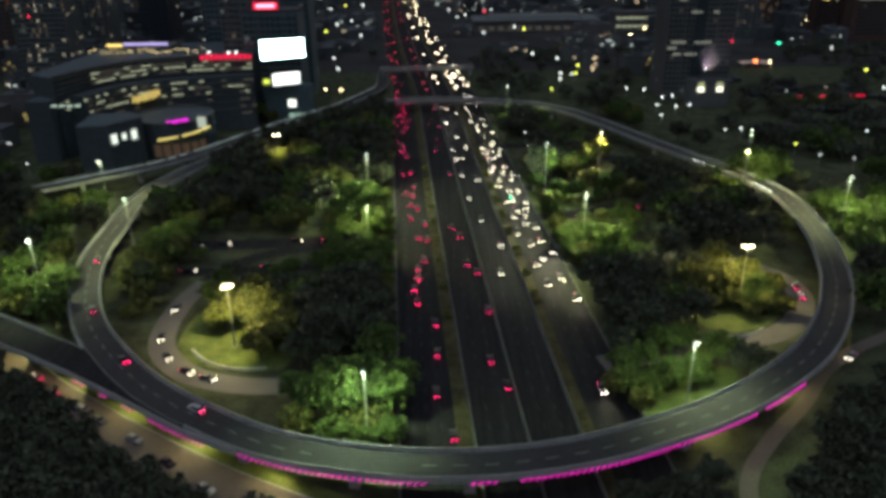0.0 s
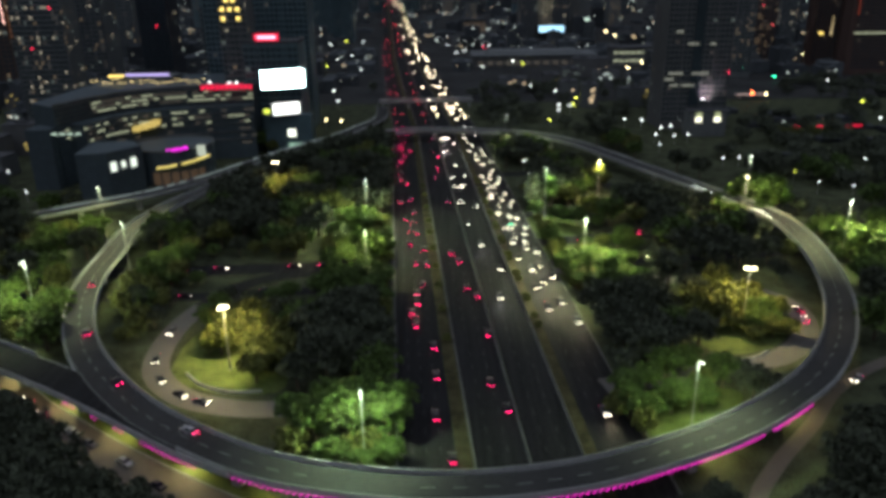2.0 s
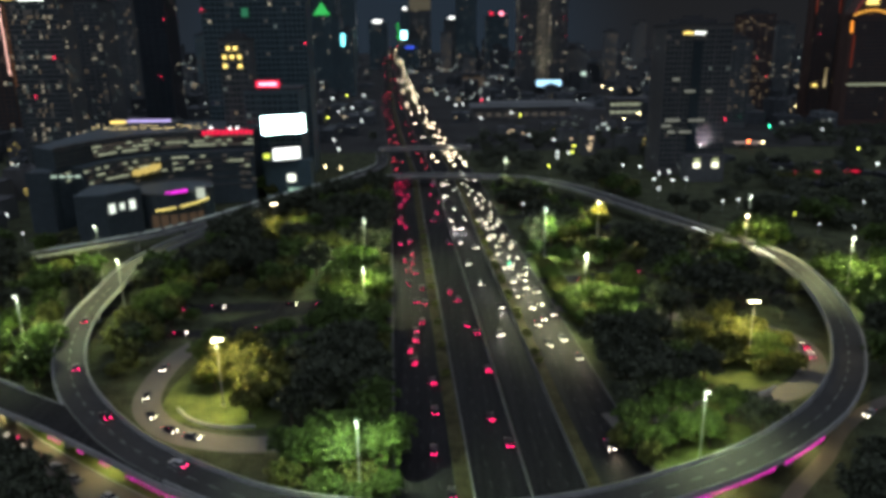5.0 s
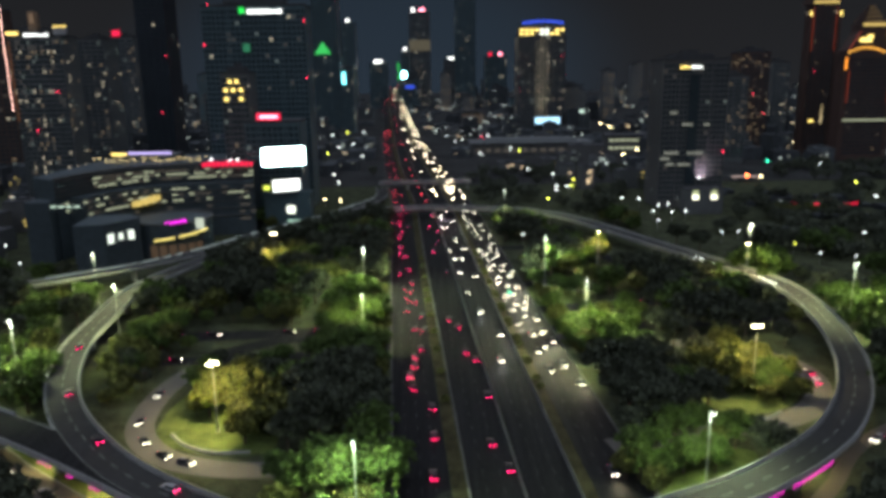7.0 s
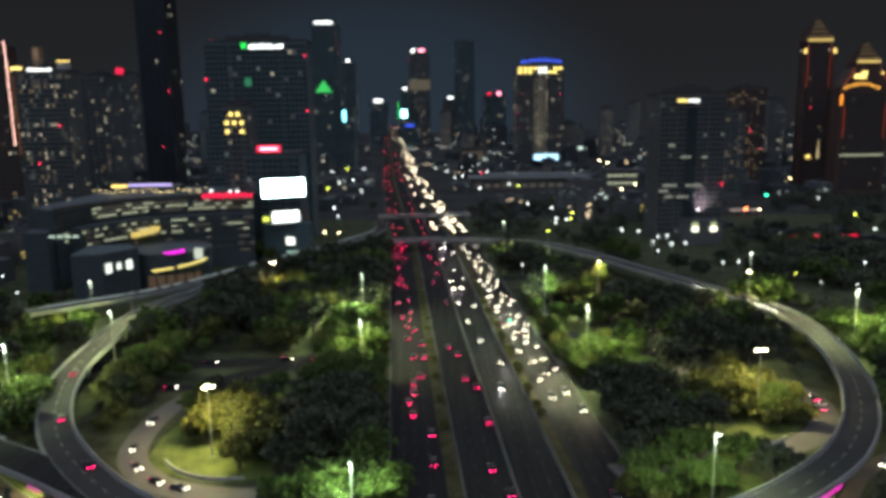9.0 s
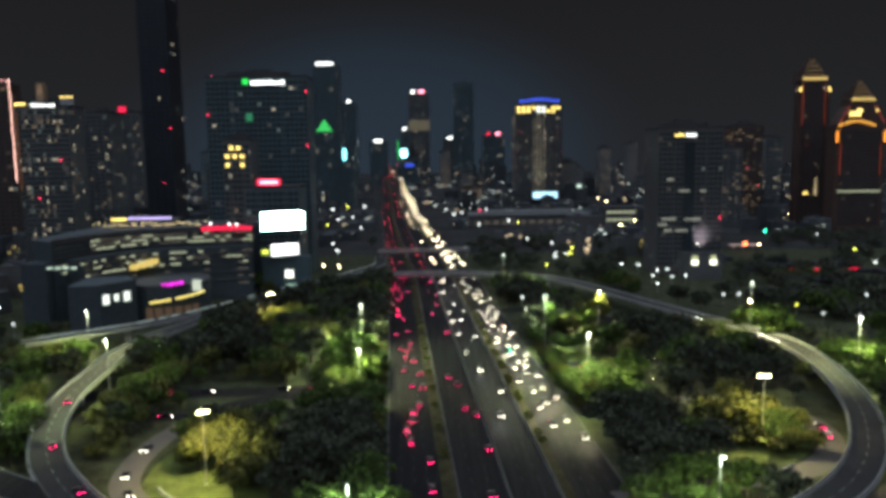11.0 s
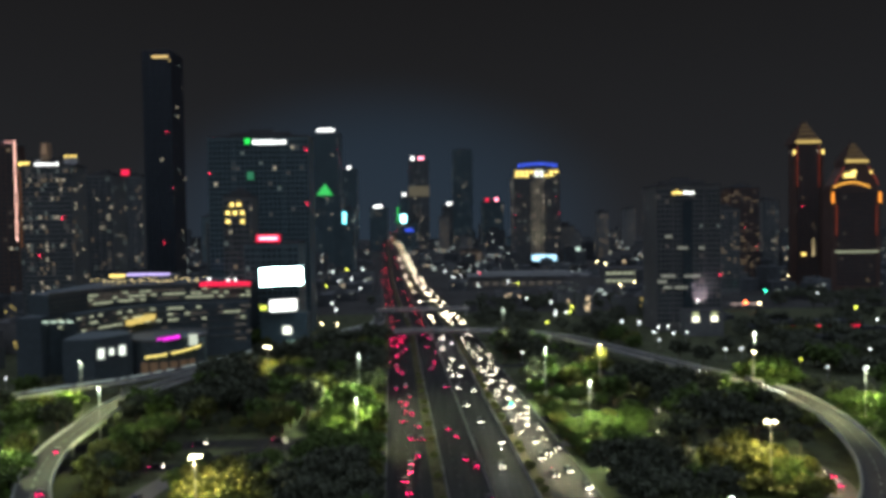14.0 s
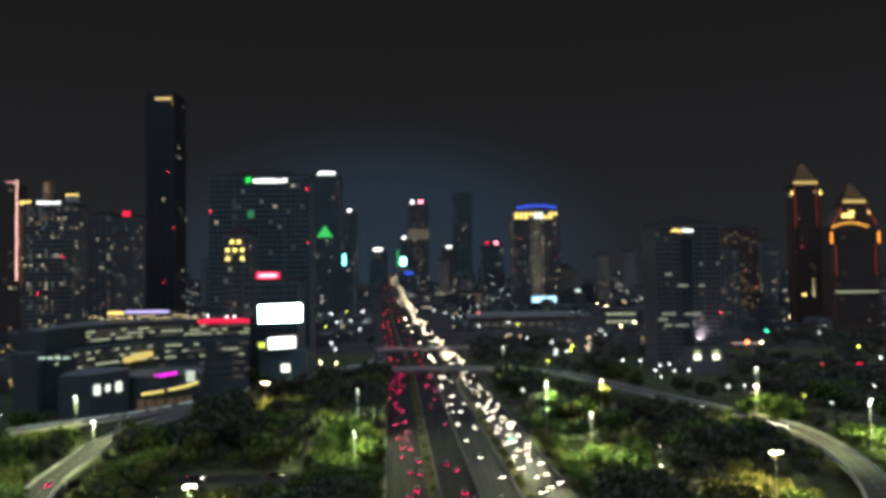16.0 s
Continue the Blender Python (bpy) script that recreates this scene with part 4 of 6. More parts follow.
# ---------------------------------------------------------------- buildings
def windows(parent, x0, x1, y, z0, z1, cols, floors, lit, r, mats=(WIN_WARM, WIN_COOL, WIN_DIM, WIN_DIM, WIN_SPARK), side=None, dark=True, single=True):
    """Glazed bays of one face: each lit bay is a pane of its own, the unlit bays are one recessed grid."""
    dx, dz = (x1 - x0) / cols, (z1 - z0) / floors
    pane = {m.name: Shape().box(-0.27 * dx, 0.27 * dx, -0.12, 0.05, -0.22 * dz, 0.22 * dz).data("lit_window", m) for m in mats}
    rest, lit_rest = Shape(), {m.name: (Shape(), m) for m in mats}
    column = [r.choice((0.15, 0.5, 1.0, 1.2, 2.2)) for c in range(cols)]
    for f in range(floors):
        row = lit * r.choice((0.3, 0.6, 1.0, 1.6))
        for c in range(cols):
            x, z = x0 + (c + 0.5) * dx, z0 + (f + 0.5) * dz
            at = pose(x, y, z) if side is None else pose(side, x, z, 0, 0, 90 if side > 0 else -90)
            if r.random() < row * column[c]:
                tone = r.choice(mats).name
                if single:
                    part("lit_window", pane[tone], None, parent, at=at)
                else:
                    lit_rest[tone][0].box(-0.27 * dx, 0.27 * dx, -0.12, 0.05, -0.22 * dz, 0.22 * dz, at)
            elif dark:
                rest.box(-0.36 * dx, 0.36 * dx, -0.06, 0.05, -0.3 * dz, 0.3 * dz, at)
    for shape, m in lit_rest.values():
        if shape.v:
            tagged(part("window_light", shape, m, parent), kind="stuff")
    if rest.v:
        tagged(part("glazing", rest, GLASS_DARK, parent), kind="stuff")


def tower(x0, x1, y, depth, top, wall, label, cols, floors, lit, seed, mats=(WIN_WARM, WIN_COOL, WIN_DIM, WIN_DIM, WIN_SPARK), name="tower_block", turn=0.0, crown=True, base=0.0, sides=True, dark=True):
    """A block with a podium, parapet, roof plant and its window grid; it stands with its front at y."""
    r = random.Random(seed)
    w = x1 - x0
    b = thing(name, label, "building", pose((x0 + x1) / 2, y + depth / 2, base, 0, 0, turn))
    h = top - base
    body = Shape().box(-w / 2, w / 2, -depth / 2, depth / 2, -1, h)
    part("wall", body, wall, b)
    fin = Shape().box(-0.3, 0.3, -depth / 2 - 0.35, -depth / 2, 0, h).data("pilaster", wall)
    for k in range(5):
        part("pilaster", fin, None, b, at=pose(-w / 2 + w * k / 4, 0, 0))
    roof = Shape().box(-w / 2 - 0.3, w / 2 + 0.3, -depth / 2 - 0.4, depth / 2 + 0.3, h + 0.004, h + 1.4)
    if crown:
        roof.box(-w * 0.3, w * 0.3, -depth * 0.3, depth * 0.3, h + 1.4, h + 4.5).box(-w * 0.12, w * 0.12, -depth * 0.1, depth * 0.15, h + 4.5, h + 7)
    part("roof", roof, ROOFING, b)
    windows(b, -w / 2, w / 2, -depth / 2 - 0.05, min(6, h * 0.1), h - 2, cols, floors, lit, r, mats, dark=dark, single=y < 600)
    if sides:
        s = 1 if x1 < 0 else -1
        windows(b, -depth / 2, depth / 2, 0, min(6, h * 0.1), h - 2, max(3, int(cols * depth / w)), floors, lit * 0.7, r, mats, side=s * (w / 2 + 0.05), dark=False, single=y < 600)
    return b


def glow_panel(name, label, x0, x1, y0, y1, z0, z1, mat, depth=0.6, category="sign", frame_mat=None):
    """A flat lit panel on a shallow casing, from (x0, y0) to (x1, y1)."""
    c = thing(name, label, category, pose((x0 + x1) / 2, (y0 + y1) / 2, z0, 0, 0, math.degrees(math.atan2(y1 - y0, x1 - x0))))
    w, h = math.hypot(x1 - x0, y1 - y0) / 2, z1 - z0
    if y0 > 1900:
        w, h = w * 0.68, h * 0.68
    part("casing", Shape().box(-w - 0.25, w + 0.25, 0, depth, -0.25, h + 0.25), frame_mat or ROOFING, c)
    part("lit_face", Shape().box(-w, w, -0.08, -0.004, 0, h), mat, c)
    return c


def bar_sign(name, label, x0, x1, y, z0, z1, mat, letters, seed, side=0.0):
    """Lit strokes in a row, of the size of lettering that cannot be read."""
    r = random.Random(seed)
    c = thing(name, label, "sign", pose(x0, y, z0 + 0.1 * (z1 - z0), 0, 0, side))
    w, h = x1 - x0, 0.72 * (z1 - z0)
    step = w / letters
    part("backing", Shape().box(0, w, 0.1, 0.4, -0.05 * h, 0.04 * h), ROOFING, c)
    for k in range(letters):
        part("stroke", Shape().box(k * step + 0.08 * step, k * step + step * 0.86, -0.15, 0.1, 0, h * r.uniform(0.5, 0.78)), mat, c)
    return c


# the skyline, nearer towers first
OFFICE = (WIN_COOL, WIN_DIM, WIN_DIM, WIN_SPARK)
tower(-170, -95, 556, 25, 147, FACADE_DARK, "wide dark glass office slab with a few lit bays", 22, 36, 0.07, 1, OFFICE)
bar_sign("roof_sign", "white lit roof sign on the office slab", -136.7, -111.2, 555.3, 141.3, 146.6, SIGN_WHITE, 9, 5)
glow_panel("roof_mark", "small green lit mark on the office slab", -142.2, -138.4, 555, 555, 142, 146, SIGN_GREEN, 0.95)
glow_panel("wall_mark", "dim green mark on the office slab", -141, -136, 555, 555, 115, 121, lamp_material("dim_green_sign", (0.1, 0.9, 0.4), 0.12), 0.95)
tower(-279, -252, 712, 34, 250, FACADE_BLACK, "very tall dark glass tower with a lit crown line", 9, 56, 0.015, 2, OFFICE, crown=False)
glow_panel("crown_light", "thin golden light line under the tower roof", -269.7, -254, 711, 711, 243.5, 245.5, lamp_material("dim_gold_line", (1.0, 0.7, 0.25), 0.7), 0.95)
glow_panel("crown_light", "thin golden light line round the tower corner", -253.5, -252.2, 711.2, 711.2, 241, 239.6, lamp_material("dim_gold_line", (1.0, 0.7, 0.25), 0.5), 0.75)
tower(-312, -275, 560, 25, 128, FACADE_GREY, "grey apartment tower with many lit windows", 16, 34, 0.23, 3)
edge_block = tower(-331, -313, 590, 25, 131, FACADE_GREY, "grey apartment tower with scattered lit windows and an orange wash of glowing strips", 6, 32, 0.19, 4)
# orange wash on the wall, put in as rows of small glowing strips
wash_orange = lamp_material("orange_stair_light", (1.0, 0.36, 0.10), 0.13)
for u in (-8.3, -5.2, -2.2):
    for k in range(22):
        part("stair_window", Shape().box(u - 0.5, u + 0.5, -13.0, -12.9, 66 + 2.8 * k, 67.8 + 2.8 * k), wash_orange, edge_block)
roof_room = thing("roof_room", "tan lit plant room on the apartment tower roof", "roof room", pose(-298.5, 570, 129.404))
part("wall", Shape().box(-3, 3, -3, 3, 0, 17, taper=0.4), material("tan_render", (0.30, 0.20, 0.12), 0.8, scale=0.3, spread=0.2), roof_room)
part("lit_slot", Shape().box(-1.6, 1.6, -3.15, -2.95, 8, 15.5), lamp_material("tan_slot", (1.0, 0.62, 0.35), 0.10), roof_room)
roof_lamps = thing("roof_lamps", "row of small golden lamps on the apartment roof", "lamps", pose(-276, 562, 129.404))
part("rail", Shape().box(-5, 5, -0.1, 0.1, 0, 5.2), STEEL, roof_lamps)
for k in range(4):
    part("lamp_head", Shape().box(-4.6 + 2.6 * k, -3.2 + 2.6 * k, -0.5, -0.1, 5.2, 6.4), SIGN_GOLD, roof_lamps)
glow_panel("roof_sign", "small red lit roof sign on a distant apartment tower", -424, -414, 999, 999, 154, 161, SIGN_RED, 6)
bar_sign("roof_sign", "white lit roof sign on the apartment tower", -301.8, -283.5, 559.3, 128, 131.6, SIGN_WHITE, 6, 6)
glow_panel("roof_sign", "yellow lit roof band on the apartment tower", -331, -322, 589, 589, 131.2, 133.6, SIGN_GOLD, 1.0)
tower(-440, -395, 700, 15, 160, FACADE_BROWN, "dark red-brown tower edged with a pink neon line", 9, 36, 0.05, 41)
glow_panel("neon_edge", "pink neon line down the corner of the tower", -396.4, -395.9, 699, 699, 70, 165, lamp_material("pink_neon", (1.0, 0.55, 0.45), 3.0), 1.0)
glow_panel("neon_edge", "pink neon line along the tower top", -406, -397.5, 699, 699, 163, 163.7, lamp_material("pink_neon", (1.0, 0.45, 0.4), 1.0), 1.0)
tower(-377, -350, 800, 36, 139, FACADE_GREY, "grey apartment tower with scattered lit windows", 9, 30, 0.2, 42)
tower(-437, -398, 1000, 40, 152, FACADE_GREY, "distant apartment tower with a red beacon", 10, 30, 0.14, 43)
tower(-345, -322, 900, 36, 118, FACADE_DARK, "distant dark tower with few lit windows", 8, 26, 0.12, 44)
tower(-232, -205, 860, 36, 105, FACADE_GREY, "grey tower with pale lit stair windows", 8, 24, 0.16, 45)
tower(-205, -172, 660, 36, 82, FACADE_GREY, "grey block behind the mall with scattered lit windows", 9, 18, 0.10, 46)
twr = tower(159, 205, 528, 35, 104.5, FACADE_PALE, "pale slab office tower with a dark glazed middle", 15, 27, 0.035, 7, (WIN_COOL, WIN_DIM, WIN_DIM))
OFFICE_STRIP = lamp_material("office_strip_light", (0.96, 1.0, 0.82), 0.14)
for u, w, z in ((-16.9, -12, 68.4), (-7.9, -0.6, 60.2), (7.6, 11.3, 60), (-20, -9.5, 40), (-3.8, 8.4, 39.8), (-22.6, -15.7, 36), (-18.1, -12.4, 31.8), (-9.9, -1, 31.7)):
    bays = max(2, round((w - u) / 2.4))
    for k in range(bays):
        part("lit_window", Shape().box(u + (w - u) * k / bays, u + (w - u) * (k + 0.86) / bays, -18.9, -17.4, z - 0.8, z + 0.8), OFFICE_STRIP, twr)
part("glazed_strip", Shape().box(-4.5, 2.3, -18.5, -17.6, 17, 95), GLASS_DARK, twr, "dark glazed middle strip")
bar_sign("roof_sign", "yellow and white lit sign on the pale office tower", 170, 177.5, 527.2, 98.5, 102.4, SIGN_GOLD, 3, 8)
bar_sign("roof_sign", "white lit half of the office tower sign", 178, 185.9, 527.2, 98.5, 102.4, SIGN_WHITE, 3, 9)
tower(-139, -122, 485, 22, 99, FACADE_GREY, "narrow grey tower with golden lit top rooms", 6, 24, 0.04, 9)
room = Shape().box(-1.2, 1.2, -0.3, 0.1, 0, 2.3).data("lit_room", SIGN_GOLD)
rooms = thing("lit_penthouse", "golden lit rooms in a stepped pattern on the narrow tower", "lit windows", pose(-131.4, 484.6, 82))
for dx, dz in ((-4.8, 0), (4.8, 0), (-4.8, 5.6), (0, 5.6), (4.8, 5.6), (-1.9, 11), (2.5, 11)):
    part("lit_room", room, None, rooms, at=pose(dx, 0, dz))
tower(-125, -90, 482, 26, 68, FACADE_DARK, "dark block behind the large screen", 10, 15, 0.03, 10, OFFICE, crown=False)
rim = glow_panel("roof_sign", "oblong white sign with a red rim on the dark block", -117, -101.5, 481.4, 481.4, 69.6, 74.0, SIGN_RED, 1.6)
part("white_face", Shape().box(-5.8, 5.8, -0.2, -0.1, 1.2, 3.2), SIGN_PINK, rim)
tower(-240, -175, 1357, 60, 138, FACADE_DARK, "dark office tower under a green pyramid roof", 14, 30, 0.05, 11, OFFICE, crown=False)
pyramid = Shape()
pyramid.v += [(-219.6, 1357, 139.39), (-192.4, 1357, 139.39), (-192.4, 1388, 139.39), (-219.6, 1388, 139.39), (-206, 1373, 162)]
pyramid.f += [(3, 2, 1, 0), (0, 1, 4), (1, 2, 4), (2, 3, 4), (3, 0, 4)]
tagged(part("pyramid_roof", pyramid, lamp_material("green_roof_light", (0.03, 0.85, 0.12), 0.42)), "green floodlit pyramid roof on the dark tower", "roof")
glow_panel("side_sign", "upright cyan lit sign on a distant tower", -169.5, -164, 1341, 1341, 87, 107, SIGN_CYAN, 1.0)
tower(-174, -150, 1342, 40, 112, FACADE_DARK, "dark tower beside the pyramid tower", 6, 24, 0.06, 47)
tower(-262, -209, 1600, 60, 287, FACADE_DARK, "slender dark tower with a white sign on top", 10, 50, 0.02, 12, OFFICE, crown=False)
bar_sign("roof_sign", "white lit sign on top of the slender tower", -255.5, -216, 1599.5, 287.6, 300, SIGN_WHITE, 5, 13)
blue = tower(138, 219, 1288, 60, 163, FACADE_PALE, "pale floodlit tower with golden top floors and a blue crown", 15, 32, 0.2, 13, crown=False)
part("crown_storey", Shape().box(-36, 38, -29, 28, 163, 180), FACADE_PALE, blue)
for k in range(9):
    mat = WIN_BRIGHT if 3 < k < 6 else SIGN_GOLD
    for z in (164, 170):
        if (k, z) not in ((3, 164), (6, 170), (8, 164)):
            part("lit_top_window", Shape().box(-38 + 8.6 * k, -32 + 8.6 * k, -30.9, -30.1, z, z + 4), mat, blue)
# floodlit centre stripes, put in as glowing panes, stronger in the middle
for sx in (-9, -3, 3, 9):
    stripes = Shape()
    for k in range(20):
        stripes.box(sx - 1.3, sx + 1.3, -30.5, -30.1, 30 + 6.4 * k, 33.4 + 6.4 * k)
    tagged(part("stair_glazing", stripes, lamp_material("stair_light", (1.0, 0.86, 0.6), 0.11 if abs(sx) < 5 else 0.06), blue), kind="stuff")
for k in range(11):
    part("crown_lamp", Shape().box(-33 + 6.4 * k, -29 + 6.4 * k, -30.4, -29.2, 181 + 3 * math.sin(math.pi * k / 10), 185.5 + 3 * math.sin(math.pi * k / 10)), SIGN_BLUE, blue)
uplight = bpy.data.lights.new("tower_uplight", "SPOT")
uplight.energy, uplight.color, uplight.spot_size, uplight.spot_blend, uplight.shadow_soft_size = 60000, (1.0, 0.86, 0.55), radians(60), 1.0, 0.5
new("tower_uplight", uplight).matrix_world = look((180, 1274, 29), (179, 1288, 80))
lamp_box = thing("tower_uplight_housing", "warm floodlight washing the tower front", "floodlight", pose(180, 1273.5, 27.25))
part("housing", Shape().box(-1.2, 1.2, -0.8, 0.8, 0, 1.2, taper=0.2), STEEL, lamp_box)
glow_panel("entrance_sign", "pale blue lit canopy at the tower foot", 166.5, 208.4, 1270, 1270, 17, 27, lamp_material("pale_blue_sign", (0.4, 0.75, 1.0), 1.4), 18.3)
brown = tower(441.5, 468, 893, 22, 172, FACADE_BROWN, "brown stone tower with a stepped golden pyramid crown", 9, 40, 0.03, 14, crown=False)
brown2 = tower(446, 490, 813, 24, 112, FACADE_BROWN, "brown stone tower with orange lit arch and stepped crown", 12, 26, 0.05, 15, crown=False)
CROWN_LIGHT = lamp_material("crown_floodlight", (1.0, 0.70, 0.20), 0.5)
CROWN_DIM = lamp_material("crown_cornice_light", (1.0, 0.66, 0.22), 0.11)
# stepped crowns: base height, half width, top, front, steps
for b, base, half, top, d in ((brown, 173.4, 14.2, 201, 11), (brown2, 142.5, 12, 166, 12)):
    steps = 5
    for k in range(steps):
        z0, z1 = base + (top - base) * k / steps, base + (top - base) * (k + 1) / steps
        w = half * (1 - (k / steps) ** 1.15) + 0.8
        front = -d + (half - w) * 0.8
        part("crown_step", Shape().box(-w, w, front, front + 2 * w, z0, z1 - 0.8, taper=0.9), FACADE_BROWN, b)
        part("crown_light", Shape().box(-w, w, front - 0.45, front - 0.05, z0 + 0.4, z0 + (3.2 if k == 0 else 1.3)), CROWN_LIGHT if k == 0 else CROWN_DIM, b)
    part("finial", Shape().tube((0, -d + half, top - 1), (0, -d + half, top + 6), 0.5, 0.1, 6), FACADE_BROWN, b)
for dx in (-17.5, 17.5):
    part("corner_turret", Shape().box(dx - 2.2, dx + 2.2, -12.5, -8, 1, 166, taper=0.4), FACADE_BROWN, brown)
    part("corner_lamp", Shape().box(dx - 1.0, dx + 1.0, -13.2, -12.3, 160, 165), SIGN_GOLD, brown)
# sloping shoulders under the second crown
shoulder = Shape()
shoulder.v += [(x, y, z) for y in (-11.6, 10) for x, z in ((-24, 113), (24, 113), (24, 118), (13, 137), (12, 142.5), (-12, 142.5), (-13, 137), (-24, 118))]
shoulder.f += [tuple(range(8)), tuple(range(15, 7, -1))] + [(i, 8 + i, 8 + (i + 1) % 8, (i + 1) % 8) for i in range(8)]
part("shoulder", shoulder, FACADE_BROWN, brown2)
for sx in (-1, 1):
    part("shoulder_light", Shape().tube((sx * 25, -12.1, 118.5), (sx * 14, -12.1, 137.5), 0.4, 0.4, 6), lamp_material("red_shoulder_light", (1.0, 0.10, 0.03), 0.22), brown2)
    part("side_uplight", Shape().box(sx * 26.4 - 0.9, sx * 26.4 + 0.9, -12.8, -11.9, 98, 110), ORANGE, brown2)
    part("side_bay", Shape().box(sx * 24.8 - 2.8, sx * 24.8 + 2.8, -11.8, 8, 0, 112, taper=0.3), FACADE_BROWN, brown2)
part("shoulder_lamp", Shape().box(15.4, 17.2, -12.8, -11.7, 131, 133), SIGN_GOLD, brown2)
bulb = Shape().box(-1.1, 1.1, -0.5, 0.3, -1.0, 1.0, taper=0.25).data("arch_lamp", lamp_material("amber_bulb", (1.0, 0.46, 0.06), 1.3))
for k in range(11):
    part("arch_lamp", bulb, None, brown2, at=pose(-5.5 - 19 + 3.8 * k, -12.4, 116.3 + 4.6 * math.sin(math.pi * k / 10)))
part("emblem", Shape().box(-14.5, -1.0, -12.6, -11.7, 126.5, 131, taper=1.2).box(-6.5, 0.5, -12.5, -11.75, 131, 134, taper=0.8), SIGN_GOLD, brown2, "golden emblem")
part("lit_floor", Shape().box(-24, 24, -13.2, -12.6, 43, 44.6), WIN_MALL, brown2, "pale lit window band")
glow_column = lamp_material("foot_uplight", (1.0, 0.78, 0.40), 0.45)
part("foot_uplight", Shape().box(5.3, 7.3, -12.4, -11.4, 36, 58, taper=0.7), glow_column, brown)
part("foot_lamp", Shape().box(-8.0, -3.0, -12.2, -11.4, 37, 39.6), SIGN_GOLD, brown)
EDGE_RED = lamp_material("red_cornice_light", (1.0, 0.12, 0.03), 0.12)
for b, w, z0, z1 in ((brown, 13.3, 120, 170), (brown2, 22.2, 62, 96)):
    for sx in (-w, w):
        part("cornice_light", Shape().box(sx - 0.3, sx + 0.3, -13 if b is brown2 else -12, -11.8 if b is brown2 else -10.8, z0, z1), EDGE_RED, b)
tower(364, 398, 900, 36, 120, FACADE_BROWN, "reddish apartment tower with warm lit windows", 9, 28, 0.2, 48, (WIN_WARM, WIN_DIM))
tower(492, 516, 1100, 36, 110, FACADE_GREY, "distant slim apartment tower", 7, 24, 0.12, 49)
tower(312, 332, 800, 30, 92, FACADE_GREY, "slim apartment tower with warm lit windows", 6, 22, 0.14, 50, (WIN_WARM, WIN_DIM))
# the far end of the avenue
tower(-278, -236, 2200, 50, 253, FACADE_DARK, "far slim tower with a white top light", 6, 40, 0.04, 51, OFFICE)
glow_panel("roof_sign", "white lit sign on a far tower", -265, -249, 2199, 2199, 256, 267, SIGN_WHITE, 6)
rw = tower(-95, -23, 2600, 60, 314, FACADE_GREY, "far pale tower with a lit middle band and roof signs", 8, 44, 0.12, 52)
part("lit_band", Shape().box(-36, 36, -31.5, -30.6, 188, 224), lamp_material("lit_band", (1.0, 0.85, 0.5), 0.05), rw)
glow_panel("roof_sign", "round white lit roof sign on a far tower", -88, -72, 2599, 2599, 315.5, 333, SIGN_WHITE, 8)
glow_panel("roof_sign", "pink lit roof sign on a far tower", -64, -36, 2599, 2599, 318, 330, SIGN_PINK, 8)
tower(-127, -60, 2402, 40, 92, FACADE_DARK, "far low block with bright screens", 6, 12, 0.1, 53)
glow_panel("far_screen", "far cyan video screen above the avenue", -118, -94, 2400, 2400, 96, 130, lamp_material("cyan_screen", (0.35, 0.95, 1.0), 6), 12)
glow_panel("far_screen_edge", "green lit mast beside the far screen", -126, -122.5, 2400, 2400, 93, 170, SIGN_GREEN, 6)
glow_panel("band_sign", "blue lit band below the far screen", -109, -68, 2399, 2399, 66, 76, SIGN_BLUE, 3.2)
tower(-225, -165, 2502, 40, 146, FACADE_DARK, "far dark tower with a double white sign", 6, 22, 0.06, 54)
glow_panel("roof_sign", "double white lit sign on a far tower", -217, -176, 2500, 2500, 147, 160, SIGN_WHITE, 8)
tower(-121, -93, 2520, 40, 186, FACADE_DARK, "far dark tower with a white sign", 5, 26, 0.05, 55)
glow_panel("roof_sign", "white lit sign on a far tower", -117, -98, 2519, 2519, 187.5, 198, SIGN_WHITE, 6)
tower(64, 137, 2700, 60, 360, FACADE_DARK, "far dark tower with faint window lights", 8, 50, 0.06, 56)
tower(23, 69, 2710, 60, 158, FACADE_GREY, "far pale tower with a white roof sign", 6, 24, 0.1, 57)
glow_panel("roof_sign", "white lit sign on a far pale tower", 36, 64, 2709, 2709, 160.5, 172, SIGN_WHITE, 8)
tower(176, 259, 2800, 60, 172, FACADE_DARK, "far dark tower with red roof signs", 8, 24, 0.08, 58)
for x0, x1 in ((188, 206), (224, 242)):
    glow_panel("roof_sign", "red lit roof sign on a far tower", x0, x1, 2799, 2799, 174.5, 190, SIGN_RED if x0 < 200 else SIGN_PINK, 8)


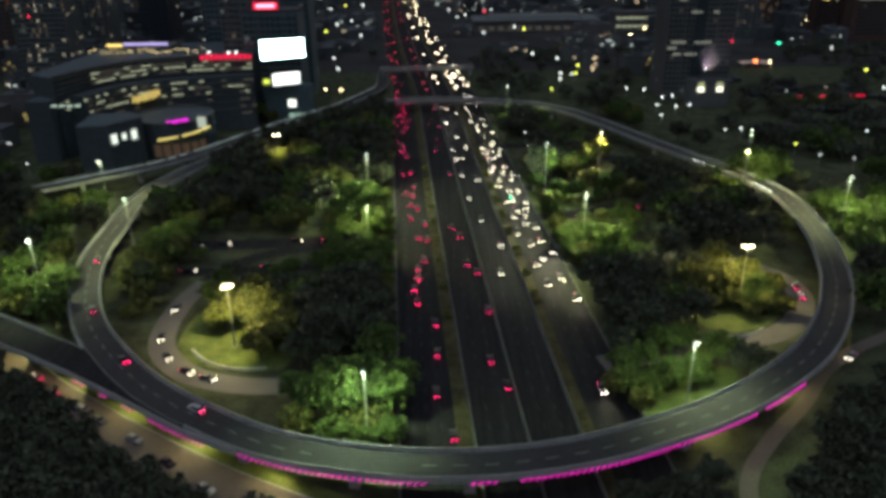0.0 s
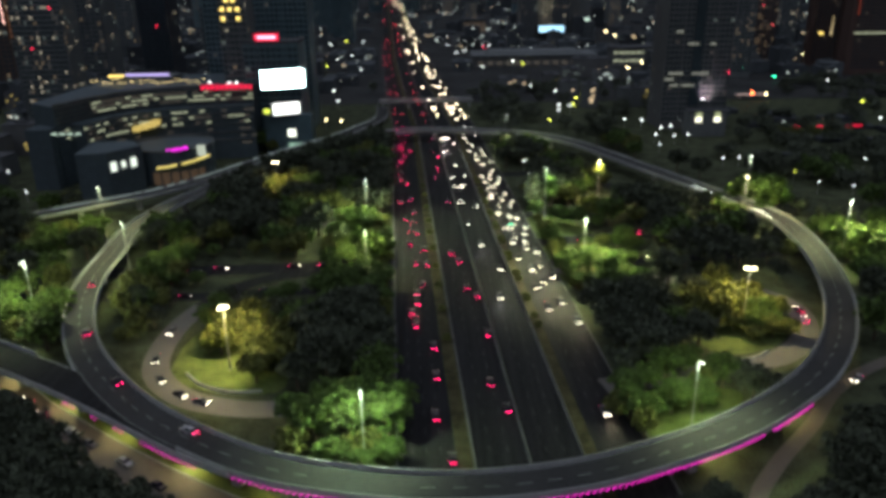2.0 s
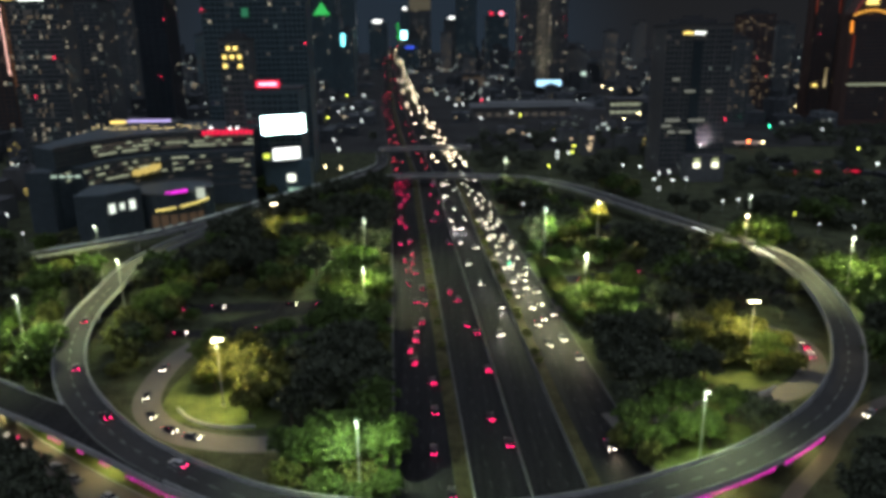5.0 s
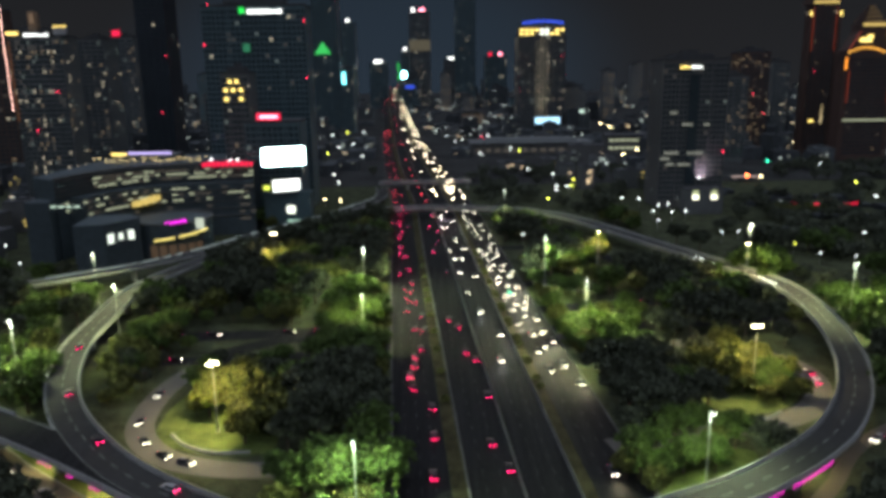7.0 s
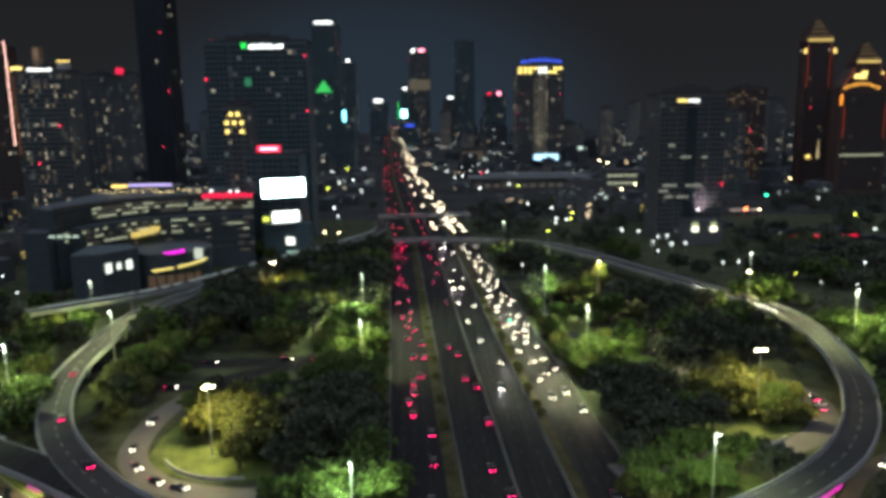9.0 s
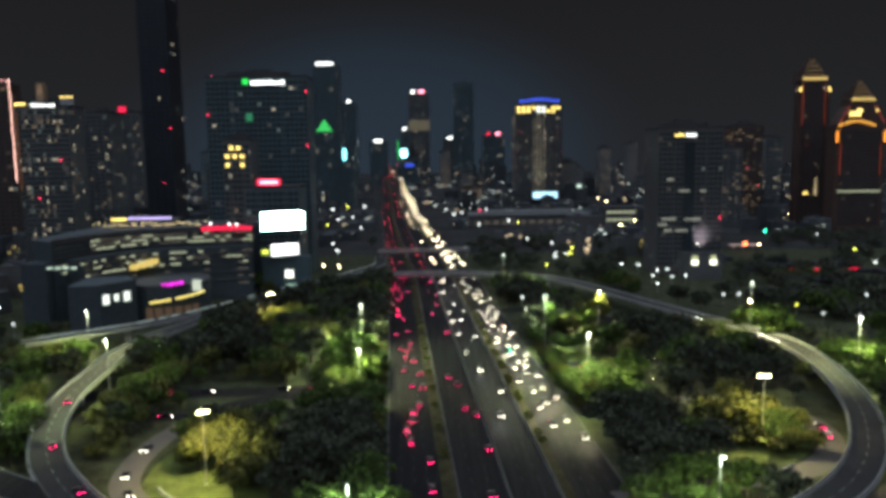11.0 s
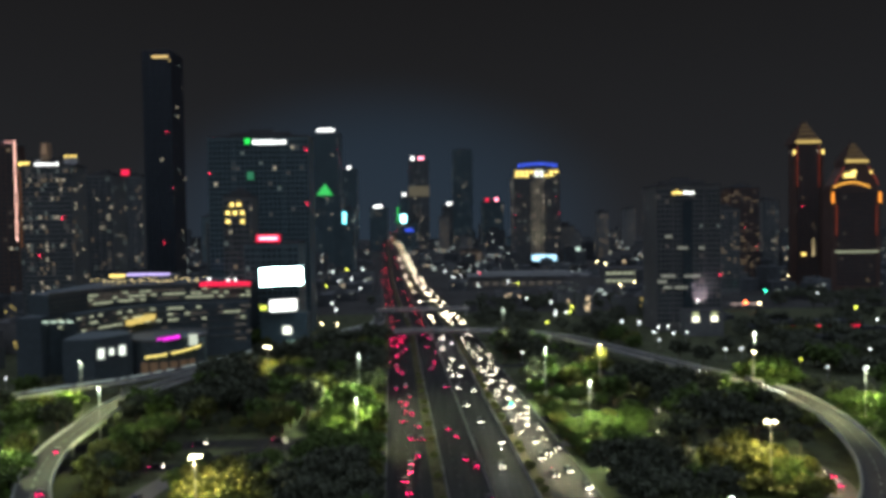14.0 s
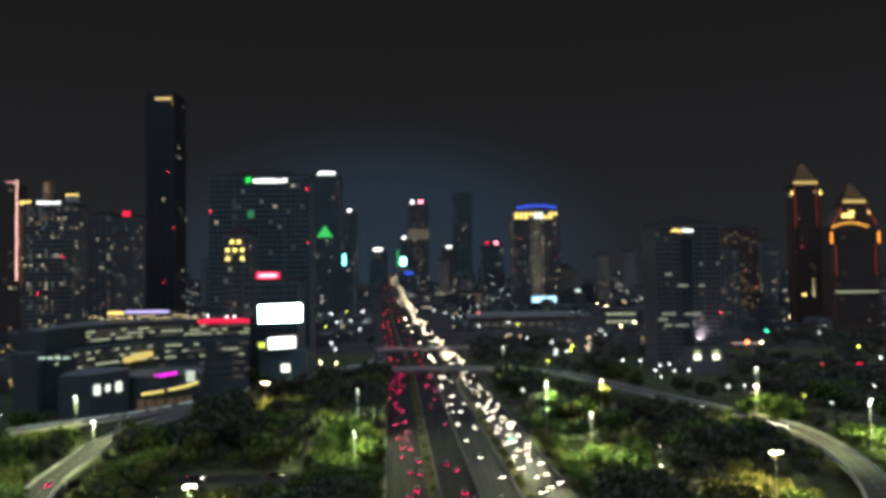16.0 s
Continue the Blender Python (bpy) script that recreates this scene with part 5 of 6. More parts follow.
def far_tower(x, y, w, h, seed):
    """A distant block whose few window lights cannot be told apart."""
    r = random.Random(seed)
    b = thing("distant_tower", "distant dark tower with faint window lights", "building", pose(x, y, 0), "distant towers")
    part("wall", Shape().box(-w / 2, w / 2, -w / 2, w / 2, -1, h), r.choice((FACADE_DARK, FACADE_GREY, FACADE_GREY)), b)
    part("roof", Shape().box(-w / 2 - 0.5, w / 2 + 0.5, -w / 2 - 0.5, w / 2 + 0.5, h + 0.004, h + 2).box(-w * 0.25, w * 0.25, -w * 0.2, w * 0.25, h + 2, h + 7), ROOFING, b)
    lights = Shape()
    for k in range(int(h * w / 90)):
        a, c = r.uniform(-w / 2 + 2, w / 2 - 2), r.uniform(5, h - 4)
        lights.box(a - 1.2, a + 1.2, -w / 2 - 0.3, -w / 2 - 0.05, c - 0.9, c + 0.9)
    tagged(part("window_light", lights, r.choice((WIN_WARM, WIN_COOL, WIN_DIM)), b), kind="stuff")


r = random.Random(77)
for k in range(46):
    y = r.uniform(1150, 3600)
    x = axis(y) + r.choice((-1, 1)) * r.uniform(90, 0.62 * y)
    if -450 < x < 560 and y < 1300 or 120 < x < 240 and y < 1500:
        continue
    far_tower(x, y, r.uniform(24, 46), r.uniform(45, 70 + 0.03 * y), 300 + k)


HOUSE_COOL = lamp_material("house_light_cool", (0.85, 1.0, 0.92), 1.0)
HOUSE_WARM = lamp_material("house_light_warm", (1.0, 0.75, 0.45), 1.0)


def house(x, y, w, d, h, seed):
    """A low block with a flat roof, parapet and a few lit windows."""
    r = random.Random(seed)
    b = thing("low_building", "low flat-roofed city building with a few lit windows", "building", pose(x, y, 0, 0, 0, r.uniform(-12, 12)), "low buildings beyond the ring")
    part("wall", Shape().box(-w / 2, w / 2, -d / 2, d / 2, -1, h), r.choice((FACADE_GREY, FACADE_PALE, FACADE_GREY)), b)
    part("roof", Shape().box(-w / 2 - 0.2, w / 2 + 0.2, -d / 2 - 0.2, d / 2 + 0.2, h + 0.004, h + 0.5).box(-w * 0.2, w * 0.1, -d * 0.2, d * 0.2, h + 0.5, h + 2.2), ROOFING, b)
    pane = Shape().box(-0.9, 0.9, -0.15, 0.05, -0.7, 0.7).data("lit_window", r.choice((WIN_GOLD, HOUSE_COOL, HOUSE_WARM, WIN_COOL)))
    for k in range(r.randint(1, 6)):
        part("lit_window", pane, None, b, at=pose(r.uniform(-w / 2 + 1.5, w / 2 - 1.5), -d / 2 - 0.05, r.uniform(1.5, max(2, h - 1.5))))


for k in range(190):
    y = r.uniform(560, 1400)
    side = 1 if k % 4 else -1
    x = axis(y) + (side * r.uniform(70, 0.62 * y))
    if 30 < x < 205 and (900 < y < 1000 or y < 620) or (-260 < x < -60 and y < 600) or -320 < x < -240 and y < 760 or 425 < x < 495 and 800 < y < 945 or 360 < x < 400 and 890 < y < 940 or -180 < x < -160 and y < 620:
        continue
    size = r.uniform(12, 34), r.uniform(10, 24), r.uniform(5, 20)
    if not (215 < x < 540 and 530 < y < 780) and open_ground(x, y, 0.5 * size[0], size[2] + 2):
        house(x, y, *size, 500 + k)
hall = thing("convention_hall", "long low pale convention hall with a shallow vaulted roof", "building", pose(118, 960, 0))
part("wall", Shape().box(-75, 75, -32, 32, -1, 13), FACADE_PALE, hall)
part("roof", Shape().prism([(-78, -34), (78, -34), (78, 34), (-78, 34)], 13.004, 14.5).box(-60, 60, -24, 24, 14.5, 18, taper=4), FACADE_GREY, hall)
for k in range(12):
    part("lit_window", Shape().box(-70 + 11.5 * k, -63 + 11.5 * k, -32.3, -32.05, 3, 7), WIN_DIM, hall)
pavilion = thing("columned_hall", "small beige hall with lit columns beyond the convention hall", "building", pose(56.5, 1250, 0))
part("wall", Shape().box(-17, 17, 2, 24, -1, 38), FACADE_PALE, pavilion)
part("roof", Shape().box(-19, 19, -2, 26, 38.004, 41), ROOFING, pavilion)
for k in range(7):
    part("column", Shape().tube((-16 + 5.3 * k, 0, -1), (-16 + 5.3 * k, 0, 38), 1.1, 1.0, 10), FACADE_PALE, pavilion)
    # light on the hall front, put in as a glowing panel beside each column
    part("column_uplight", Shape().box(-14.6 + 5.3 * k, -12.2 + 5.3 * k, 1.7, 1.98, 8, 35), lamp_material("beige_uplight", (1.0, 0.72, 0.45), 0.07), pavilion)
glow_panel("roof_sign", "pale green lit strip sign on a low roof", 230, 252, 1279, 1279, 34.0, 38.6, lamp_material("pale_green_strip", (0.75, 1.0, 0.85), 0.8), 2)
tower(222, 262, 1281, 30, 32, FACADE_GREY, "low grey block under a pale green sign", 9, 7, 0.08, 63, OFFICE, crown=False)
shed = thing("lit_hall", "low hall with two rows of lit strip windows", "building", pose(240, 930, 0))
part("wall", Shape().box(-30, 30, -15, 15, -1, 22), FACADE_PALE, shed)
part("roof", Shape().box(-31, 31, -16, 16, 22.004, 23.5), ROOFING, shed)
for z in (6, 15.5):
    for k in range(8):
        part("lit_window", Shape().box(-28 + 7 * k, -22.4 + 7 * k, -15.3, -15.05, z, z + 2.6), WIN_MALL, shed)
booth = thing("lit_booth", "small block with two bright yellowish windows", "building", pose(184, 508, 0))
part("wall", Shape().box(-13, 13, -6, 6, -1, 17), FACADE_GREY, booth)
part("roof", Shape().box(-13.3, 13.3, -6.3, 6.3, 17.004, 17.6), ROOFING, booth)
for dx in (-6.2, 6.6):
    part("lit_window", Shape().box(dx - 2.2, dx + 2.2, -6.3, -6.05, 10.2, 13.6), lamp_material("booth_window", (1.0, 1.0, 0.74), 1.5), booth)
    part("lit_window", Shape().box(dx - 1.9, dx + 1.9, -6.3, -6.05, 14.0, 16.6), lamp_material("booth_fanlight", (0.9, 1.0, 0.5), 0.35), booth, "dimmer yellow-green upper pane")
flood = bpy.data.lights.new("wall_floodlight", "SPOT")
flood.energy, flood.color, flood.spot_size, flood.spot_blend, flood.shadow_soft_size = 7500, (1.0, 0.78, 0.95), radians(130), 1.0, 0.3
new("wall_floodlight", flood).matrix_world = look((190, 523.6, 22.2), (191, 528.5, 29))
fixture = thing("wall_floodlight_housing", "violet-white floodlight washing the tower foot", "floodlight", pose(188, 526.9, 21.6))
part("bracket", Shape().box(-0.15, 0.15, 0.4, 1.2, 0.2, 0.5), STEEL, fixture)
part("housing", Shape().box(-0.8, 0.8, -0.5, 0.5, 0, 0.9, taper=0.1), STEEL, fixture)
part("lens", Shape().box(-0.7, 0.7, -0.62, -0.52, 0.1, 0.8), SPOT_WHITE, fixture)
strip = thing("red_strip_light", "long red lit strip on short posts", "strip light", pose(249, 507.5, 0))
for k in range(12):
    if k in (1, 2, 3, 5):
        continue
    part("post", Shape().tube((k * 4, 0, -0.2), (k * 4, 0, 4.6), 0.08, 0.06, 6), STEEL, strip)
    part("red_tube", Shape().box(k * 4 - 1.9, k * 4 + 1.9, -0.3, 0.0, 4.6, 5.5), SIGN_RED, strip)


canopy = thing("forecourt_canopy", "low forecourt canopy with a white lit edge and an orange-red lamp", "canopy", pose(277, 656, 0))
for sx in (-9, 0, 9):
    part("post", Shape().tube((sx, 2, -0.3), (sx, 2, 4.6), 0.22, 0.2, 8), STEEL, canopy)
part("roof", Shape().box(-14, 14, -1, 6, 4.6, 5.4), FACADE_PALE, canopy)
part("edge_light", Shape().box(-13.5, 13.5, -1.2, -1.02, 4.7, 5.3), lamp_material("canopy_edge_light", (1.0, 0.72, 0.62), 0.6), canopy)
part("red_lamp", Shape().tube((0, -1.5, 5.0), (0, -1.5, 7.4), 1.3, 0.9, 10), lamp_material("orange_red_lamp", (1.0, 0.16, 0.04), 7), canopy)

# red aviation beacons
beacon_mesh = Shape().tube((0, 0, 0), (0, 0, 0.9), 0.45, 0.35, 8).data("lens", SPOT_RED)
bracket_mesh = Shape().box(-0.25, 0.25, -0.3, 1.4, -0.35, 0.0).data("bracket", STEEL)
for x, y, z in ((-257, 710.4, 172), (-253, 710.4, 118), (-262, 710.4, 66), (-169, 554.4, 120), (-96, 554.4, 136), (-96, 554.4, 96), (-136, 554.4, 78), (-152, 554.4, 100), (140, 1286.2, 96), (217, 1286.2, 98), (140, 1286.2, 72), (212, 1286.2, 128), (146, 1286.2, 130),
                (-300, 558.4, 60), (-282, 558.4, 88), (380, 898.4, 70), (394, 898.4, 48), (-212, 1598.5, 250), (-92, 2598, 290), (-26, 2598, 290), (204, 526.4, 40), (448, 891.4, 96)):
    b = thing("beacon", "small red aviation beacon on a tower face", "beacon", pose(x, y, z), "aviation beacons")
    part("bracket", bracket_mesh, None, b)
    part("lens", beacon_mesh, None, b)
for x, y, z in ((-417, 1019, 158.2), (-168.5, 568, 149.2), (-130, 568, 153.2)):
    b = thing("beacon", "small red aviation beacon on a roof", "beacon", pose(x, y, z), "aviation beacons")
    part("mast", Shape().tube((0, 0, -8), (0, 0, 0), 0.15, 0.1, 6), STEEL, b)
    part("lens", beacon_mesh, None, b)

# yard and car-park lamps beyond the ring
def yard_lamp(x, y, h, mat, words):
    l = thing("yard_lamp", f"short steel lamp post with a {words} light", "lamp", pose(x, y, 0), "yard lamps beyond the ring")
    part("post", Shape().tube((0, 0, -0.3), (0, 0, h), 0.12, 0.08, 6), STEEL, l)
    s = min(0.24 + 0.0007 * y, max(0.22, 0.0016 * y - 0.3))
    part("head", Shape().box(-s, s, -s, s, h, h + 1.6 * s, taper=0.2 * s), mat, l)


TONES = {"W": (SPOT_WHITE, "cool white"), "A": (SPOT_WARM, "warm amber"), "R": (SPOT_RED, "red"), "G": (SPOT_GREEN, "green"), "Y": (SPOT_YELLOW, "yellow-green")}
for tone, spots in YARD:
    for x, y in spots:
        yard_lamp(x, y, 6.0, *TONES[tone])

for k in range(46):
    y = r.uniform(560, 1500)
    x = axis(y) + (1 if k % 3 else -1) * r.uniform(70, 0.6 * y)
    if not (425 < x < 495 and 800 < y < 945 or -260 < x < -60 and y < 620):
        yard_lamp(x, y, 7.0, *TONES[r.choice("WWWAAY")])
for x, y, w, d, h in ((-262, 420, 22, 16, 12), (-286, 455, 26, 18, 16), (-250, 395, 14, 12, 8), (-300, 410, 20, 14, 10), (-272, 480, 24, 16, 20), (-318, 470, 22, 18, 14)):
    house(x, y, w, d, h, int(-x))

# the city beyond, past counting: roofs, walls and window lights
tagged(part("city_ground", Shape().box(-6000, 6000, 660, 5990, -0.1, 0.012), CITY_PAVING), "dark paved city ground beyond the interchange", "ground", kind="structure")
r = random.Random(90)
blocks, cool, warm, dim = Shape(), Shape(), Shape(), Shape()
CITY_WALL = material("dark_city_walls", (0.050, 0.056, 0.058), 0.9, scale=0.1, spread=0.5, bump=0, island=0.6)
FAINT = lamp_material("faint_city_light", (0.9, 0.95, 0.8), 0.25)
SINGLE = {id(shape): Shape().box(-1, 1, -0.125, 0.125, -0.5, 0.5).data("lit_window", mat) for shape, mat in ((cool, HOUSE_COOL), (warm, HOUSE_WARM), (dim, FAINT))}
single = 0
for k in range(1500):
    y = r.uniform(600, 3500) if k % 3 else r.uniform(600, 1200)
    x = axis(y) + r.choice((-1, 1)) * r.uniform(52, 0.68 * y)
    if 30 < x < 210 and y < 1010 or -330 < x < -60 and y < 720 or 430 < x < 500 and y < 930 or 215 < x < 275 and 880 < y < 960 or 225 < x < 540 and y < 780:
        continue
    w, d = r.uniform(7, 20), r.uniform(7, 18)
    h = r.uniform(5, 13) + (r.uniform(0, 0.027 * y) if k % 4 == 0 else 0)
    if not open_ground(x, y, w, h + 2):
        continue
    lit = []
    for c in range(r.choice((0, 1, 2, 4, 6))):
        s = r.uniform(0.35, 0.7) + 0.00045 * y
        a, z = x + r.uniform(-0.9, 0.9) * w, r.uniform(2, h - 0.8)
        lit.append((r.choice((cool, cool, warm, dim, dim)), a, z, s, r.uniform(0.8, 2.2)))
    if y < 1150 and single < 250:      # the nearer ones stand singly
        single += 1
        b = thing("city_building", "low dark city building with a few small lit windows" if lit else "low dark city building with unlit windows", "building", pose(x, y, 0), "low city buildings")
        part("wall", Shape().box(-w, w, -d, d, -0.5, h), CITY_WALL, b)
        part("roof", Shape().box(-w - 0.2, w + 0.2, -d - 0.2, d + 0.2, h + 0.004, h + 0.5).box(-w * 0.3, w * 0.2, -d * 0.4, d * 0.4, h + 0.5, h + 2.6), CITY_WALL, b)
        for shape, a, z, s, wide in lit:
            part("lit_window", SINGLE[id(shape)], None, b, at=pose(a - x, -d - 0.14, z) @ Matrix.Diagonal((0.5 * s * (1 + wide), 1, s, 1)))
        continue
    blocks.box(x - w, x + w, y - d, y + d, -0.5, h).box(x - w * 0.3, x + w * 0.2, y - d * 0.4, y + d * 0.4, h, h + 2.4)
    for shape, a, z, s, wide in lit:
        shape.box(a - s * wide, a + s, y - d - 0.25, y - d - 0.02, z - 0.5 * s, z + 0.5 * s)
for k in range(44):
    x, y = r.uniform(205, 520), r.uniform(420, 600)
    if 490 < y < 520 and x < 310 or 440 < x < 495:
        continue
    w, d, h = r.uniform(5, 12), r.uniform(4, 9), r.uniform(2.5, 4.5)
    blocks.box(x - w, x + w, y - d, y + d, -0.5, h).box(x - w * 0.3, x + w * 0.2, y - d * 0.4, y + d * 0.4, h, h + 1.2)
    if k % 3 == 0:
        a = x + r.uniform(-0.8, 0.8) * w
        r.choice((cool, warm, dim)).box(a - 0.7, a + 0.5, y - d - 0.25, y - d - 0.02, 1.2, 2.0)
city = thing("city_blocks", "low city blocks with scattered small window lights", "buildings", kind="stuff")
part("walls_and_roofs", blocks, CITY_WALL, city)
part("cool_lights", cool, HOUSE_COOL, city)
part("warm_lights", warm, HOUSE_WARM, city)
part("dim_lights", dim, FAINT, city)

# footbridge across the main road
bridge = thing("footbridge", "pale covered footbridge across the main road", "footbridge", pose(axis(634), 634, 0, 0, 0, 4))
part("deck", Shape().box(-40, 40, -1.6, 1.6, 5.6, 6.1), CONCRETE, bridge)
for sy in (-1.6, 1.5):
    part("railing", Shape().box(-40, 40, sy, sy + 0.1, 6.1, 7.2), STEEL, bridge)
part("canopy", Shape().box(-40, 40, -1.8, 1.8, 8.4, 8.6), CONCRETE, bridge)
for k in range(9):
    part("canopy_post", Shape().box(-39 + 9.7 * k, -38.8 + 9.7 * k, -0.1, 0.1, 6.1, 8.4), STEEL, bridge)
for x in (-37, -15.2, 0, 14.6, 37):
    part("pier", Shape().box(x - 0.5, x + 0.5, -0.8, 0.8, -0.3, 5.6), CONCRETE, bridge)
for k in range(6):
    part("strip_lamp", Shape().box(-36 + 14 * k, -32 + 14 * k, -1.2, -0.9, 8.28, 8.4), WIN_BRIGHT, bridge)

# ---------------------------------------------------------------- the shopping mall
def arc(cx, cy, r, a0, a1, n=14):
    return [(cx + r * math.cos(radians(a0 + (a1 - a0) * k / n)), cy + r * math.sin(radians(a0 + (a1 - a0) * k / n))) for k in range(n + 1)]


mall = thing("shopping_mall", "stepped shopping mall with a curved facade and lit window bands", "building")
FRONT_WALL = smooth([(-206, 392), (-203, 405), (-198, 422), (-187, 441), (-170, 454), (-148, 462), (-118, 468)], 5)
part("upper_hall", Shape().prism([p[:2] for p in FRONT_WALL] + [(-118, 530), (-224, 530), (-224, 405)], -0.5, 44), FACADE_MALL, mall)
part("roof_edge", Shape().sweep(raised(FRONT_WALL, 44.004), [(0.3, 0), (0.3, 1.2), (-0.5, 1.2), (-0.5, 0)]), BARRIER_GREY, mall)
TERRACE = offset(FRONT_WALL[4:], -9)
part("terrace", Shape().prism([p[:2] for p in TERRACE] + [(-118, 467)] + [p[:2] for p in reversed(FRONT_WALL[4:-1])], -0.5, 33), FACADE_MALL, mall)
for z in (34.8, 37.4, 39.8, 42.6):
    part("ledge", Shape().sweep(raised(FRONT_WALL, z), [(0.1, 0), (0.1, 0.3), (-0.9, 0.3), (-0.9, 0)]), BARRIER_GREY, mall)
for z in (12.2, 17.0, 21.8, 25.2, 28.8):
    part("ledge", Shape().sweep(raised(TERRACE, z), [(0.1, 0), (0.1, 0.3), (-0.9, 0.3), (-0.9, 0)]), BARRIER_GREY, mall)
part("drum", Shape().prism(arc(-152, 412, 22, 0, 360, 32)[:-1], -0.5, 19), FACADE_MALL, mall)
part("drum_rim", Shape().sweep(raised([(x, y) for x, y in arc(-152, 412, 22, 0, 360, 32)], 19.004), [(0.2, 0), (0.2, 1.0), (-0.4, 1.0), (-0.4, 0)]), BARRIER_GREY, mall)
part("side_wing", Shape().box(-220, -207, 386, 402, -0.5, 33), FACADE_MALL, mall)
part("shop_wing", Shape().prism([(-186, 366), (-171.5, 368.5), (-160, 387), (-170, 400), (-190, 396)], -0.5, 24), FACADE_MALL, mall)
pane = Shape().box(-1.5, 1.5, -0.1, 0.12, -0.5, 0.5).data("lit_window", WIN_MALL)
dull = Shape().box(-1.5, 1.5, -0.1, 0.12, -0.5, 0.5).data("lit_window", WIN_DIM)
r = random.Random(5)
for line, levels, keep in ((FRONT_WALL, (36.2, 38.6, 41.0), 0.85), (TERRACE, (23.5, 27.0, 30.5), 0.55), (FRONT_WALL[:5], (26, 30), 0.5), (TERRACE, (10, 14.5, 19), 0.16)):
    for z in levels:
        for p, a in along(raised(line, z), 3.3, 1.6):
            if r.random() < keep and (p.x > -199 or z < 31):
                part("lit_window", pane if r.random() < 0.6 and z > 20 else dull, None, mall, at=pose(p.x, p.y, p.z, 0, 0, a))
for k in range(4):
    part("lit_window", Shape().box(-206 + 4.2 * k, -203 + 4.2 * k, 385.7, 385.95, 30.2, 31.3), lamp_material("shop_strip", (0.75, 1.0, 0.8), 0.5), mall)
for dx, dz in ((-182, 24), (-177.6, 25), (-173.2, 26.2)):
    part("gold_window", Shape().box(dx, dx + 3.8, 431.5, 445, dz - 1.5, dz + 1.6), WIN_GOLD, mall)
turn = math.degrees(math.atan2(18.5, 11.5))
for k, (u, w) in enumerate(((2.0, 3.4), (8.4, 2.4), (14.0, 3.4))):
    part("shop_window", Shape().box(u, u + w, -0.25, -0.03, 13.6 + (1.0 if k == 1 else 0), 18.6 - (0.6 if k == 1 else 0)), lamp_material("shop_window_light", (0.88, 1.0, 0.86), 0.9), mall, at=pose(-171.5, 368.5, 0, 0, 0, turn))
CANOPY = [(x, y, 10.6 + 0.26 * k) for k, (x, y) in enumerate(arc(-152, 412, 24, 266, 338, 14))]
part("canopy", Shape().sweep(CANOPY, [(2.2, 0.9), (-0.5, 0.9), (-0.5, 1.25), (2.2, 1.25)]), BARRIER_GREY, mall)
for k in range(len(CANOPY) - 1):
    if k != 5:
        part("canopy_light", Shape().sweep(CANOPY[k:k + 2], [(-0.55, 0.0), (-0.75, 0.0), (-0.75, 0.95), (-0.55, 0.95)]), lamp_material("canopy_gold", (1.0, 0.82, 0.22), 0.9), mall)
for k in range(6):
    a = 262 + 13 * k
    part("shopfront", Shape().box(-2.0, 2.0, -0.15, 0.1, 1.0, 8.0), lamp_material("shopfront", (1.0, 0.6, 0.3), 0.04), mall, at=pose(-152 + 22.1 * math.cos(radians(a)), 412 + 22.1 * math.sin(radians(a)), 0, 0, 0, a + 90))
sign_frame = part("sign_frame", Shape().box(-6.4, 6.4, 0.1, 0.5, -1.2, 1.4), BARRIER_GREY, mall, at=pose(-142.5, 391.2, 20.5, 0, -8, 6))
for k in range(5):
    part("sign_stroke", Shape().box(-5.9 + 2.4 * k, -4.0 + 2.4 * k, -0.2, 0.1, -0.7, 0.9 - 0.3 * (k % 2)), SIGN_MAGENTA, sign_frame)
part("entrance_screen", Shape().box(-133, -128.4, 394.6, 395, 16.0, 22.0), lamp_material("entrance_screen", (0.9, 1.0, 0.8), 0.4), mall)
# roof garden with light strings
garden = thing("roof_garden", "roof terrace restaurant with warm light strings and a violet edge light", "roof terrace")
part("pavilion", Shape().box(-214, -172, 484, 500, 44.3, 48.5), FACADE_GREY, garden)
part("edge_light", Shape().box(-203, -174.7, 483.3, 483.9, 48.6, 50.0), lamp_material("violet_edge", (0.6, 0.5, 1.0), 0.9), garden)
part("edge_light", Shape().box(-214, -204, 483.3, 483.9, 48.0, 49.4), SIGN_GOLD, garden)
fairy = Shape().box(-0.4, 0.4, -0.3, 0.3, -0.3, 0.3, taper=0.1).data("string_lamp", lamp_material("string_lamp", (1.0, 0.78, 0.35), 1.5))
mast = Shape().tube((0, 0, 44.3), (0, 0, 47.6), 0.06, 0.05, 5).data("mast", STEEL)
for k in range(38):
    x = -222 + 1.95 * k + r.uniform(-0.5, 0.5)
    y = 476 - (4 if x > -180 else 0) + r.uniform(-2, 5)
    if k % 4 == 0:
        part("mast", mast, None, garden, at=pose(x, y, 0))
    part("string_lamp", fairy, None, garden, at=pose(x, y, r.uniform(45.2, 47.6)))
mall_sign = bar_sign("mall_sign", "red lit mall lettering too blurred to read, on the roof edge", -147.4, -116, 458.6, 42.0, 48.4, SIGN_RED, 11, 21, 6)


for u, w in ((6.0, 5.2), (17.5, 4.6), (22.0, 4.6)):
    part("spot_lamp", Shape().box(u - 0.7, u + 0.7, -0.5, -0.16, w - 1.3, w), SIGN_WHITE, mall_sign, "white spot lamp")


